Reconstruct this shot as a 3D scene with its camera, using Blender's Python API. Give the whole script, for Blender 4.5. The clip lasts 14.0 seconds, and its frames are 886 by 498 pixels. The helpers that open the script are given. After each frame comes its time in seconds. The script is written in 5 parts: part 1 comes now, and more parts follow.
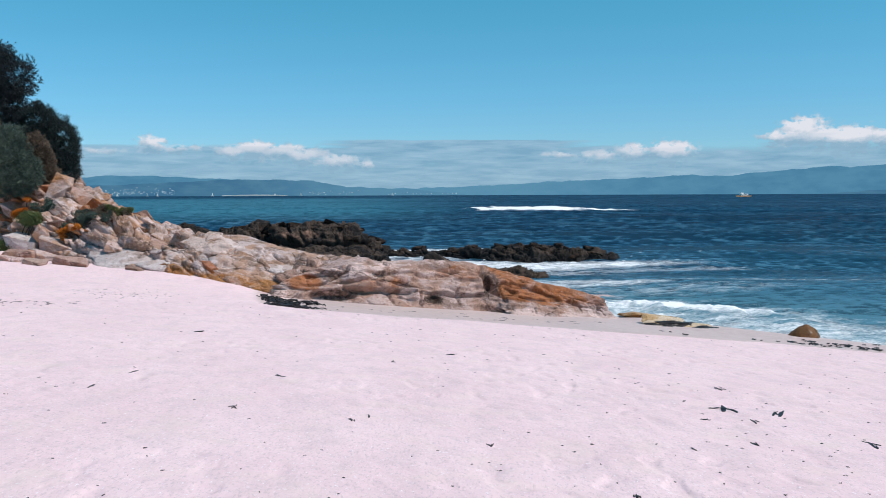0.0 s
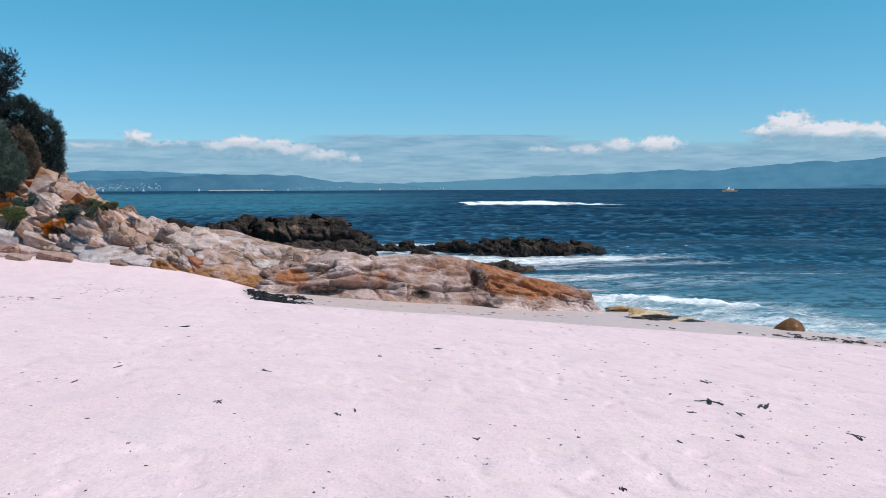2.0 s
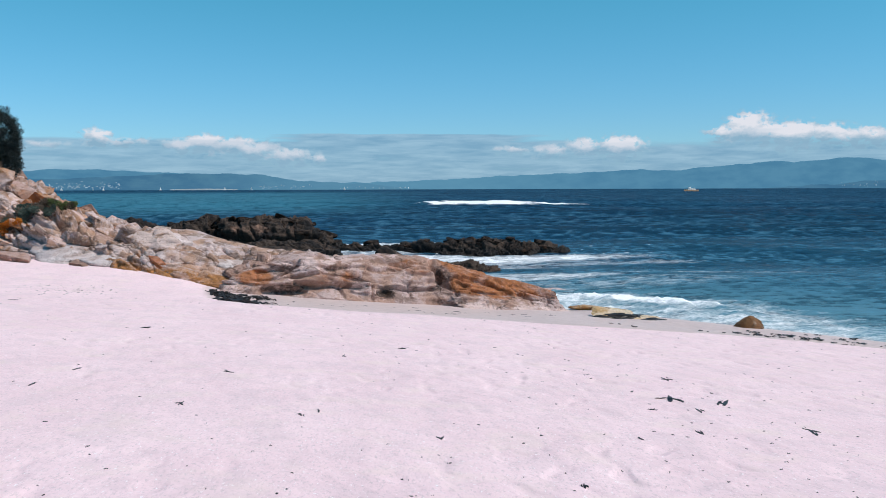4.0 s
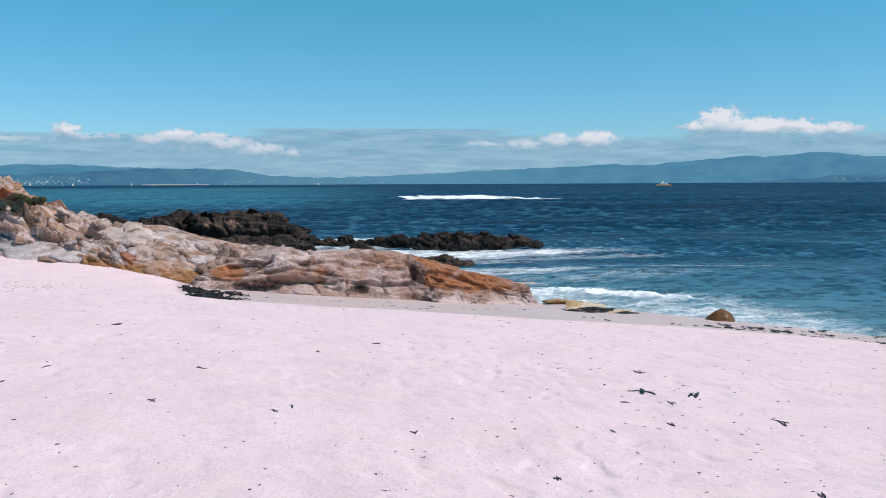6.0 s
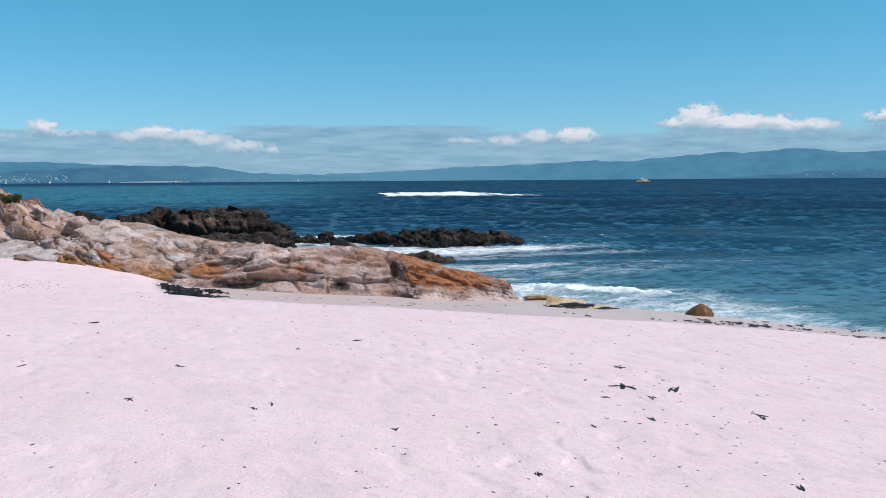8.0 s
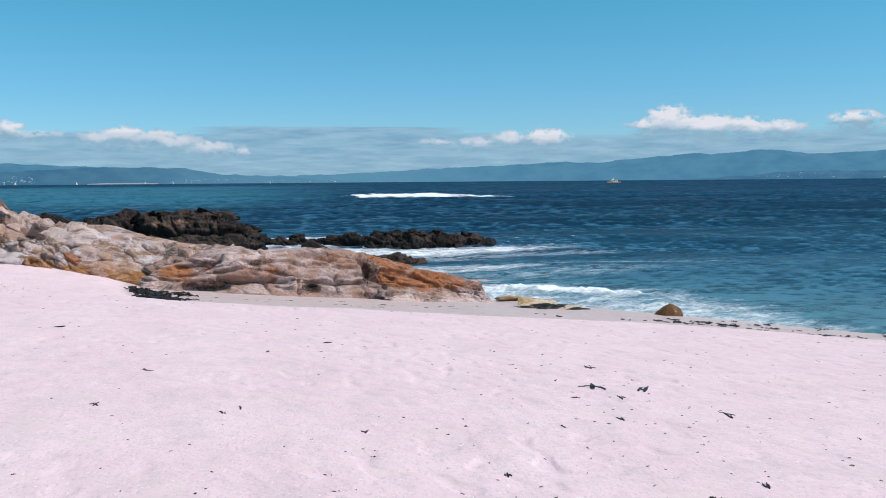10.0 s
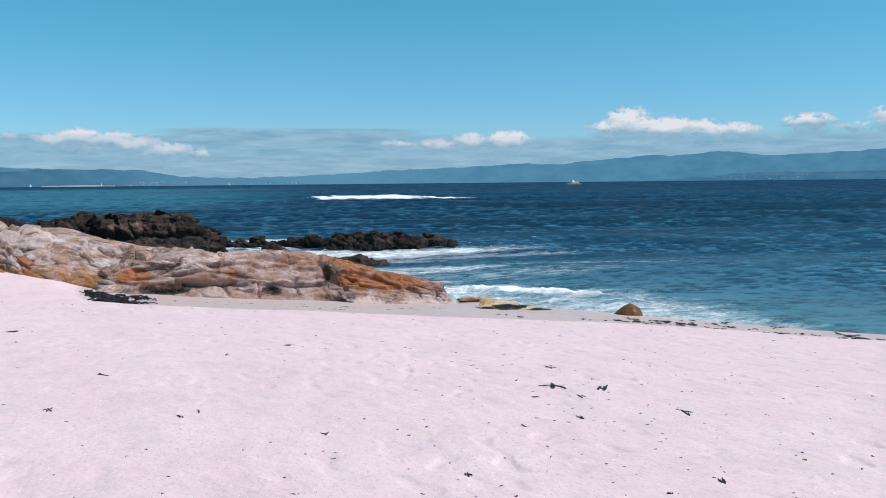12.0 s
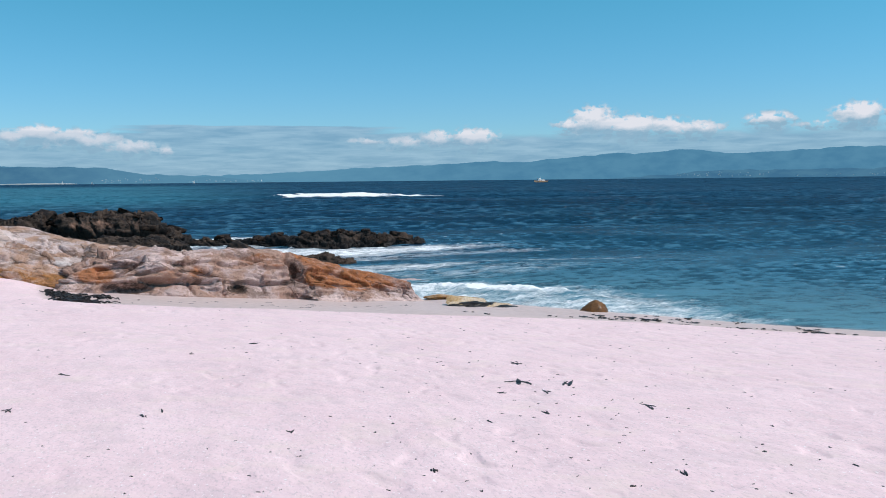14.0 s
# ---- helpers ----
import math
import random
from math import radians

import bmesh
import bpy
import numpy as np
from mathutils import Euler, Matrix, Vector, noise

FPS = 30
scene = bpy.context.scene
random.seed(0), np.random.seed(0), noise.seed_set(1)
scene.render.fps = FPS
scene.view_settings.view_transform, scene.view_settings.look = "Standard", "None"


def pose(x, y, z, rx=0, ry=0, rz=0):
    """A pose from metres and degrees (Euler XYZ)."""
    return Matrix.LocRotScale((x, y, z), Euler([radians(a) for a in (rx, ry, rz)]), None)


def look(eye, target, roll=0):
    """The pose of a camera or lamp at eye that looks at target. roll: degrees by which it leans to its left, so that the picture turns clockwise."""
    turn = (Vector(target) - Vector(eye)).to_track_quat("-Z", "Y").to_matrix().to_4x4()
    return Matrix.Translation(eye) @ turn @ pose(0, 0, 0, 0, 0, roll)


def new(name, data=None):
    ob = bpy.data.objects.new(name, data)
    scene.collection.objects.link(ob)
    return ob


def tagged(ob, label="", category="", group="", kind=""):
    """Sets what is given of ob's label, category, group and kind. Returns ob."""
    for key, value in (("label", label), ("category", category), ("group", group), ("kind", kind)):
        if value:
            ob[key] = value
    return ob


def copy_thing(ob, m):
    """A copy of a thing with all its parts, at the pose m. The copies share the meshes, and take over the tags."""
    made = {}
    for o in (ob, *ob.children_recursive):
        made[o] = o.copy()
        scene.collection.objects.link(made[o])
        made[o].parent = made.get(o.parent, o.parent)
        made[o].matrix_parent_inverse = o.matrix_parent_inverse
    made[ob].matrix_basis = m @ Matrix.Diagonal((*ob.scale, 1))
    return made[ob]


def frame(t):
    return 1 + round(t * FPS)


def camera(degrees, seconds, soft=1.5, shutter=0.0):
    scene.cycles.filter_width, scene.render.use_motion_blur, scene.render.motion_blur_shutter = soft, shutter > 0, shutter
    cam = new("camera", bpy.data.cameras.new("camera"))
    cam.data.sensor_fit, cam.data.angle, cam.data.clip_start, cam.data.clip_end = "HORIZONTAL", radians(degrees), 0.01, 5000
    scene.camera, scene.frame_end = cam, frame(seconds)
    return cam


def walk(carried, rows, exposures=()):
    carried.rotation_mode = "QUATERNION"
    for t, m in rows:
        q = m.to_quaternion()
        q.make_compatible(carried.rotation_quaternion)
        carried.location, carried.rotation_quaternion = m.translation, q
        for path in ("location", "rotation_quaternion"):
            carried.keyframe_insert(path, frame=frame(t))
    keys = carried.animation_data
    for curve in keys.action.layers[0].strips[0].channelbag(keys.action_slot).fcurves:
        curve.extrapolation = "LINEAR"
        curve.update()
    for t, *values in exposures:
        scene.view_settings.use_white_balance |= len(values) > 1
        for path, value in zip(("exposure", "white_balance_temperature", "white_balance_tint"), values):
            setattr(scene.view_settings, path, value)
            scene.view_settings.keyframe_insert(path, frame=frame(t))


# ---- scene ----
# ---------------------------------------------------------------- camera
EYE = 1.6
SEA = -2.8
cam = camera(55.26, 14.0, soft=0.95)
ROWS = [
    (0.0, 0.000, 0.000, 0.000, 0.000, -3.651, -0.194),
    (0.5, 0.001, 0.012, -0.006, 0.078, -3.693, -0.207),
    (1.0, 0.006, 0.021, -0.010, 0.223, -3.786, -0.192),
    (1.5, 0.011, 0.025, -0.012, 0.436, -3.892, -0.221),
    (2.0, 0.015, 0.026, -0.015, 0.833, -3.999, -0.234),
    (2.5, 0.017, 0.014, -0.012, 1.312, -4.029, -0.269),
    (3.0, 0.018, 0.014, -0.010, 1.940, -4.016, -0.219),
    (5.5, 0.038, -0.001, -0.010, 4.653, -4.286, -0.217),
    (6.0, 0.038, 0.001, -0.011, 4.932, -4.404, -0.243),
    (6.5, 0.035, 0.015, -0.015, 5.132, -4.452, -0.312),
    (7.0, 0.036, 0.030, -0.019, 5.391, -4.509, -0.269),
    (7.5, 0.041, 0.029, -0.017, 5.712, -4.556, -0.380),
    (8.0, 0.047, 0.028, -0.020, 6.223, -4.632, -0.385),
    (10.5, 0.076, 0.034, -0.019, 8.665, -4.515, -0.479),
    (11.0, 0.078, 0.027, -0.021, 9.291, -4.468, -0.496),
    (11.5, 0.082, 0.023, -0.022, 9.908, -4.459, -0.528),
    (12.0, 0.091, 0.027, -0.028, 10.677, -4.464, -0.549),
    (12.5, 0.089, 0.022, -0.028, 11.312, -4.469, -0.524),
    (13.0, 0.096, 0.021, -0.030, 11.937, -4.511, -0.555),
    (13.5, 0.097, 0.016, -0.036, 12.411, -4.559, -0.561),
    (14.0, 0.102, 0.012, -0.036, 12.904, -4.637, -0.566),
]
walk(cam, [(t, pose(x, y, EYE + z, 0, 0, -yaw) @ pose(0, 0, 0, 90 + pitch) @ pose(0, 0, 0, 0, 0, roll))
           for t, x, y, z, yaw, pitch, roll in ROWS])

# ---------------------------------------------------------------- world, sun, exposure
SUN_AZ, SUN_EL = 112.0, 54.0      # degrees to the right of the y axis, and up
scene.view_settings.exposure = 0.0
world = bpy.data.worlds.new("sky")
scene.world = world
world.use_nodes = True
wn, wl = world.node_tree.nodes, world.node_tree.links
sky = wn.new("ShaderNodeTexSky")
sky.sky_type = "NISHITA"
sky.sun_disc = False
sky.sun_elevation, sky.sun_rotation = radians(SUN_EL), radians(SUN_AZ)
sky.altitude, sky.air_density, sky.dust_density, sky.ozone_density = 0, 1.0, 0.1, 6.0
tint = wn.new("ShaderNodeMix")
tint.data_type, tint.blend_type = "RGBA", "MULTIPLY"
tint.inputs["Factor"].default_value = 1.0
# a cooler air low down
height = wn.new("ShaderNodeSeparateXYZ")
wl.new(wn.new("ShaderNodeTexCoord").outputs["Generated"], height.inputs[0])
air = wn.new("ShaderNodeValToRGB")
air.color_ramp.elements[0].position, air.color_ramp.elements[0].color = 0.0, (0.54, 0.755, 0.985, 1)
air.color_ramp.elements[1].position, air.color_ramp.elements[1].color = 0.24, (0.365, 1.0, 0.915, 1)
low_air = air.color_ramp.elements.new(0.08)
low_air.color = (0.50, 0.82, 0.955, 1)
wl.new(height.outputs["Z"], air.inputs[0])
wl.new(air.outputs[0], tint.inputs[7])
wl.new(sky.outputs[0], tint.inputs[6])
wl.new(tint.outputs[2], wn["Background"].inputs[0])
wn["Background"].inputs[1].default_value = 0.125

sun_data = bpy.data.lights.new("sun", "SUN")
sun_data.energy, sun_data.angle, sun_data.color = 3.7, radians(0.53), (1.0, 0.95, 0.9)
sun = new("sun", sun_data)
a, e = radians(SUN_AZ), radians(SUN_EL)
sun.matrix_world = look((0, 0, 60), (-math.sin(a) * math.cos(e), -math.cos(a) * math.cos(e), 60 - math.sin(e)))

# ---------------------------------------------------------------- noise in numpy
RNG = np.random.default_rng(7)
PERM = np.tile(RNG.permutation(256), 3)
GRAD = RNG.normal(size=(256, 3))
GRAD /= np.linalg.norm(GRAD, axis=1)[:, None]
CELL = RNG.random((256, 4))


def perlin(p):
    """Gradient noise, about -0.7 to 0.7, at the rows of p."""
    p = np.asarray(p, float)
    i = np.floor(p).astype(int)
    f = p - i
    i &= 255
    w = f * f * f * (f * (f * 6 - 15) + 10)
    out = 0
    for dx in (0, 1):
        for dy in (0, 1):
            for dz in (0, 1):
                g = GRAD[PERM[PERM[PERM[i[:, 0] + dx] + i[:, 1] + dy] + i[:, 2] + dz]]
                dot = g[:, 0] * (f[:, 0] - dx) + g[:, 1] * (f[:, 1] - dy) + g[:, 2] * (f[:, 2] - dz)
                wx = w[:, 0] if dx else 1 - w[:, 0]
                wy = w[:, 1] if dy else 1 - w[:, 1]
                wz = w[:, 2] if dz else 1 - w[:, 2]
                out = out + dot * wx * wy * wz
    return out


def fbm(p, octaves=4, gain=0.5):
    p, out, amp = np.asarray(p, float), 0, 1.0
    for k in range(octaves):
        out = out + amp * perlin(p * 2.0 ** k + 17.3 * k)
        amp *= gain
    return out


def blocks(p):
    """Worley cells: the distance to the nearest seed, how near the border is, and a random number of the cell."""
    p = np.asarray(p, float)
    base = np.floor(p).astype(int)
    f1, f2, cid = np.full(len(p), 9.0), np.full(len(p), 9.0), np.zeros(len(p), int)
    for dx in (-1, 0, 1):
        for dy in (-1, 0, 1):
            for dz in (-1, 0, 1):
                c = base + (dx, dy, dz)
                h = PERM[PERM[PERM[c[:, 0] & 255] + (c[:, 1] & 255)] + (c[:, 2] & 255)]
                d = np.linalg.norm(c + CELL[h, :3] - p, axis=1)
                near = d < f1
                f2 = np.where(near, f1, np.minimum(f2, d))
                cid = np.where(near, h, cid)
                f1 = np.minimum(f1, d)
    return f1, f2 - f1, CELL[cid, 3]


def facets(p, lean=0.8):
    """Worley cells whose faces are tilted planes: height of the face, and how near the border is."""
    p = np.asarray(p, float)
    base = np.floor(p).astype(int)
    f1, f2, face = np.full(len(p), 9.0), np.full(len(p), 9.0), np.zeros(len(p))
    for dx in (-1, 0, 1):
        for dy in (-1, 0, 1):
            for dz in (-1, 0, 1):
                c = base + (dx, dy, dz)
                h = PERM[PERM[PERM[c[:, 0] & 255] + (c[:, 1] & 255)] + (c[:, 2] & 255)]
                to = p - c - CELL[h, :3]
                d = np.linalg.norm(to, axis=1)
                near = d < f1
                f2 = np.where(near, f1, np.minimum(f2, d))
                face = np.where(near, CELL[h, 3] - 0.5 + lean * np.sum(GRAD[h] * to, 1), face)
                f1 = np.minimum(f1, d)
    return face, f2 - f1


def crack(p, x0, z0, x1, z1, width):
    """1 on a straight cleft in an upright face, from (x0, z0) to (x1, z1), 0 away from it."""
    wob = 0.05 * perlin(p * 2.3) + 0.02 * perlin(p * 7.0)
    ax, az, bx, bz = p[:, 0] - x0, p[:, 2] - z0, x1 - x0, z1 - z0
    u = np.clip((ax * bx + az * bz) / (bx * bx + bz * bz), 0, 1)
    d = np.hypot(ax - u * bx, az - u * bz) + wob
    return np.exp(-(d / (width * (0.6 + 0.4 * np.sin(math.pi * u)))) ** 2)


def undercut(p, x0, z0, x1, z1, tall):
    """A shelf's hollow underside below the line from (x0, z0) to (x1, z1): 1 just under it, fading downwards."""
    u = (p[:, 0] - x0) / (x1 - x0)
    below = z0 + (z1 - z0) * u + 0.10 * perlin(p * 1.1) + 0.04 * perlin(p * 3.7) - p[:, 2]
    return smooth(-0.02, 0.03, below) * np.exp(-np.maximum(below, 0) / tall) * smooth(0, 0.12, u) * smooth(1, 0.88, u)


def spot(p, x, z, rx, rz, rag=0.25):
    """A ragged patch on an upright face: 1 in its middle."""
    d = np.hypot((p[:, 0] - x) / rx, (p[:, 2] - z) / rz) + rag * fbm(p * 1.7 + x, 3)
    return smooth(1.15, 0.55, d)


def smooth(a, b, x):
    t = np.clip((np.asarray(x, float) - a) / (b - a), 0, 1)
    return t * t * (3 - 2 * t)


# ---------------------------------------------------------------- mesh helpers
def mesh_object(name, verts, faces, material, parent=None, smooth_shade=True, label="", attrs=None):
    me = bpy.data.meshes.new(name)
    me.from_pydata(np.asarray(verts).tolist(), [], faces if isinstance(faces, list) else faces.tolist())
    me.polygons.foreach_set("use_smooth", [smooth_shade] * len(me.polygons))
    for key, values in (attrs or {}).items():
        at = me.attributes.new(key, "FLOAT", "POINT")
        at.data.foreach_set("value", np.asarray(values, np.float32))
    me.materials.append(material)
    me.update()
    ob = new(name, me)
    if parent is not None:
        ob.parent = parent
    if label:
        tagged(ob, label)
    return ob


def part(name, bm, material, parent, label=""):
    me = bpy.data.meshes.new(name)
    bm.to_mesh(me)
    bm.free()
    me.materials.append(material)
    ob = new(name, me)
    ob.parent = parent
    if label:
        tagged(ob, label)
    return ob


def grid_faces(n, m, wrap=False):
    """Quads over an n by m sheet of points, rows first."""
    i, j = np.meshgrid(np.arange(n - 1), np.arange(m if wrap else m - 1), indexing="ij")
    k = (j + 1) % m
    return np.stack([i * m + j, i * m + k, (i + 1) * m + k, (i + 1) * m + j], -1).reshape(-1, 4)


def polar(az, dist, z):
    """A place by its bearing in degrees to the right of the y axis and its distance over the ground."""
    return (dist * math.sin(radians(az)), dist * math.cos(radians(az)), z)


# ---------------------------------------------------------------- materials
class Nodes:
    """A node material with short ways to add nodes."""

    def __init__(self, name, rough=0.8, spec=0.3):
        self.mat = bpy.data.materials.new(name)
        self.mat.use_nodes = True
        self.t = self.mat.node_tree
        self.bsdf = self.t.nodes["Principled BSDF"]
        self.out = self.t.nodes["Material Output"]
        self.bsdf.inputs["Roughness"].default_value = rough
        self.bsdf.inputs["Specular IOR Level"].default_value = spec

    def add(self, kind, **inputs):
        n = self.t.nodes.new(kind)
        for k, v in inputs.items():
            self.put(v, n.inputs[k])
        return n

    def put(self, value, socket):
        if hasattr(value, "is_output"):
            self.t.links.new(value, socket)
        else:
            socket.default_value = value

    def coords(self):
        return self.add("ShaderNodeTexCoord").outputs["Object"]

    def scaled(self, vec, scale, turn=(0, 0, 0)):
        n = self.add("ShaderNodeMapping", Vector=vec)
        n.inputs["Scale"].default_value = scale
        n.inputs["Rotation"].default_value = [radians(q) for q in turn]
        return n.outputs[0]

    def noise(self, vec, scale, detail=4.0, rough=0.55, distort=0.0):
        return self.add("ShaderNodeTexNoise", Vector=vec, Scale=scale, Detail=detail, Roughness=rough, Distortion=distort).outputs["Fac"]

    def ramp(self, fac, *stops):
        n = self.add("ShaderNodeValToRGB", Fac=fac)
        els = n.color_ramp.elements
        while len(els) < len(stops):
            els.new(0.5)
        for el, (pos, col) in zip(els, stops):
            el.position = pos
            el.color = (*col, 1) if isinstance(col, tuple) else (col, col, col, 1)
        return n.outputs["Color"]

    def mix(self, fac, a, b, mode="MIX"):
        n = self.t.nodes.new("ShaderNodeMix")
        n.data_type, n.blend_type = "RGBA", mode
        self.put(fac, n.inputs["Factor"])
        for v, i in ((a, 6), (b, 7)):
            self.put((*v, 1) if isinstance(v, tuple) and len(v) == 3 else v, n.inputs[i])
        return n.outputs[2]

    def math(self, op, a, b=0.0, clamp=False):
        n = self.t.nodes.new("ShaderNodeMath")
        n.operation, n.use_clamp = op, clamp
        self.put(a, n.inputs[0])
        self.put(b, n.inputs[1])
        return n.outputs[0]

    def attr(self, name):
        n = self.t.nodes.new("ShaderNodeAttribute")
        n.attribute_name = name
        return n.outputs["Fac"]

    def bump(self, height, strength=0.3, distance=0.02, normal=None):
        n = self.add("ShaderNodeBump", Height=height, Strength=strength, Distance=distance)
        if normal is not None:
            self.put(normal, n.inputs["Normal"])
        return n.outputs[0]

    def base(self, colour):
        self.put((*colour, 1) if isinstance(colour, tuple) and len(colour) == 3 else colour, self.bsdf.inputs["Base Color"])

    def normal(self, n):
        self.put(n, self.bsdf.inputs["Normal"])


def sand_material():
    m = Nodes("pale_sand", 0.95, 0.1)
    p = m.coords()
    patch = m.noise(m.scaled(p, (1.0, 0.6, 1.0)), 0.9, 4, 0.55)
    mottle = m.noise(m.scaled(p, (1.0, 0.8, 1.0)), 4.2, 4, 0.6, 0.4)
    blotch = m.noise(m.scaled(p, (1.0, 0.5, 1.0)), 2.3, 2, 0.5, 0.3)
    grain = m.noise(m.scaled(p, (1.0, 0.4, 1.0)), 42.0, 5, 0.75)
    dry = m.mix(m.ramp(patch, (0.35, 0.0), (0.68, 1.0)), (0.82, 0.588, 0.604), (0.875, 0.646, 0.658))
    dry = m.mix(m.ramp(mottle, (0.35, 0.4), (0.50, 0.0)), dry, (0.69, 0.51, 0.525))
    # broad darker blotches at random
    dry = m.mix(m.ramp(blotch, (0.35, 0.3), (0.48, 0.0)), dry, (0.66, 0.50, 0.515))
    dry = m.mix(m.ramp(grain, (0.35, 0.65), (0.48, 0.0)), dry, (0.55, 0.42, 0.43))
    dry = m.mix(m.ramp(m.noise(m.scaled(p, (1.0, 0.45, 1.0)), 40.0, 3, 0.7), (0.61, 0.0), (0.70, 0.8)), dry, (0.95, 0.86, 0.86))
    dry = m.mix(m.ramp(m.noise(p, 1.6, 5, 0.65), (0.52, 0.0), (0.68, 0.4)), dry, (0.81, 0.645, 0.58))
    wet = m.mix(m.ramp(mottle, (0.3, 0.0), (0.7, 1.0)), (0.56, 0.425, 0.395), (0.66, 0.505, 0.475))
    damp = m.math("ADD", m.attr("damp"), m.math("MULTIPLY", m.math("SUBTRACT", m.noise(p, 2.5, 4), 0.5), 0.25))
    damp = m.ramp(damp, (0.40, 0.0), (0.60, 1.0))
    m.base(m.mix(damp, dry, wet))
    m.put(m.ramp(m.attr("damp"), (0.6, 0.95), (1.0, 0.48)), m.bsdf.inputs["Roughness"])
    lumps = m.noise(m.scaled(p, (1.0, 0.8, 1.0)), 9.0, 4, 0.6)
    relief = m.math("ADD", m.math("MULTIPLY", mottle, 0.6), m.math("MULTIPLY", grain, 0.14))
    relief = m.math("ADD", relief, m.math("MULTIPLY", lumps, 0.55))
    m.normal(m.bump(relief, 0.5, 0.035))
    return m.mat


def rock_material(name, grey, tan, rust, rust_amount, dark, scale=1.0, turn=(0, 0, 0), pale=0.5):
    """Weathered rock: grey and tan patches, rust, bleached and stained parts, cracks, pits and lichen."""
    m = Nodes(name, 0.9, 0.18)
    p = m.coords()
    flow = m.scaled(p, (0.75 * scale, 0.85 * scale, 1.5 * scale), turn)
    bands = m.noise(flow, 1.4, 8, 0.66, 0.5)
    large = m.noise(p, 0.7 * scale, 7, 0.66, 0.5)
    mid = m.noise(m.scaled(p, (1.0, 1.0, 1.5), turn), 3.4 * scale, 8, 0.7, 0.4)
    fine = m.noise(p, 26.0 * scale, 5, 0.72)
    c = m.mix(m.ramp(large, (0.45, 0.0), (0.53, 1.0)), grey, tan)
    c = m.mix(m.ramp(bands, (0.53, 0.0), (0.60, 0.75)), c, tuple(0.45 * q for q in tan))
    bleach = m.math("ADD", m.attr("bleach"), m.math("MULTIPLY", m.math("SUBTRACT", m.noise(flow, 2.1, 8, 0.7, 0.3), 0.5), 2.4))
    c = m.mix(m.math("MULTIPLY", m.ramp(bleach, (0.12, 0.0), (0.30, 1.0)), pale), c, tuple(min(0.80, 1.4 * q + 0.04) for q in grey))
    stain_shade = m.math("ADD", m.attr("rust"), m.math("MULTIPLY", m.math("SUBTRACT", m.noise(m.scaled(flow, (1.0, 1.0, 0.5)), 1.1, 8, 0.7, 0.5), 0.5), 2.2))
    c = m.mix(m.math("MULTIPLY", m.ramp(stain_shade, (0.25, 0.0), (0.70, 1.0)), rust_amount), c, m.mix(m.ramp(mid, (0.35, 0.0), (0.62, 1.0)), rust, tuple(0.50 * q for q in rust)))
    # joints and hair cracks
    warp = m.mix(0.35, flow, m.add("ShaderNodeTexNoise", Vector=flow, Scale=1.8, Detail=4.0).outputs["Color"])
    seams = []
    for size, w in ((0.9, 0.016), (2.4, 0.022)):
        v = m.add("ShaderNodeTexVoronoi", Vector=warp, Scale=size)
        v.feature = "DISTANCE_TO_EDGE"
        seams.append(m.ramp(v.outputs["Distance"], (0.0, 1.0), (w, 0.0)))
    seam = m.math("MAXIMUM", m.math("MULTIPLY", seams[0], m.ramp(bands, (0.46, 0.0), (0.56, 0.9))), m.math("MULTIPLY", seams[1], m.ramp(mid, (0.50, 0.0), (0.60, 0.7))))
    c = m.mix(m.math("MULTIPLY", seam, 0.7), c, dark)
    wet = m.math("ADD", m.attr("wet"), m.math("MULTIPLY", m.math("SUBTRACT", mid, 0.5), 1.1))
    wet = m.ramp(wet, (0.42, 0.0), (0.60, 1.0))
    c = m.mix(m.math("MULTIPLY", wet, 0.88), c, dark)
    spots = m.noise(p, 6.0 * scale, 7, 0.78)
    c = m.mix(m.ramp(spots, (0.36, 0.6), (0.43, 0.0)), c, tuple(0.28 * q for q in tan))
    c = m.mix(m.ramp(spots, (0.57, 0.0), (0.63, 0.4)), c, tuple(min(0.8, 1.3 * q) for q in grey))
    c = m.mix(m.ramp(fine, (0.34, 0.3), (0.46, 0.0)), c, tuple(0.4 * q for q in tan))
    each = m.add("ShaderNodeObjectInfo").outputs["Random"]
    c = m.mix(m.attr("loose"), c, m.mix(1.0, c, m.ramp(each, (0.0, (0.55, 0.42, 0.34)), (0.3, (0.85, 0.71, 0.62)), (0.65, (0.95, 0.90, 0.87)), (1.0, (1.22, 1.22, 1.25))), "MULTIPLY"))
    m.base(c)
    m.put(m.ramp(wet, (0.0, 0.9), (1.0, 0.45)), m.bsdf.inputs["Roughness"])
    relief = m.math("ADD", m.math("MULTIPLY", bands, 0.35), m.math("MULTIPLY", mid, 0.8))
    relief = m.math("SUBTRACT", relief, m.math("MULTIPLY", seam, 0.30))
    relief = m.math("ADD", relief, m.math("ADD", m.math("MULTIPLY", fine, 0.08), m.math("MULTIPLY", spots, 0.35)))
    m.normal(m.bump(relief, 1.0, 0.11 / scale))
    return m.mat


def foliage_material(name, dark, light, rough=0.6):
    m = Nodes(name, rough, 0.2)
    rnd = m.add("ShaderNodeNewGeometry").outputs["Random Per Island"]
    big = m.noise(m.coords(), 1.6, 3)
    c = m.mix(rnd, dark, light)
    m.base(m.mix(m.ramp(big, (0.4, 0.0), (0.65, 0.6)), c, tuple(0.6 * q for q in dark)))
    return m.mat


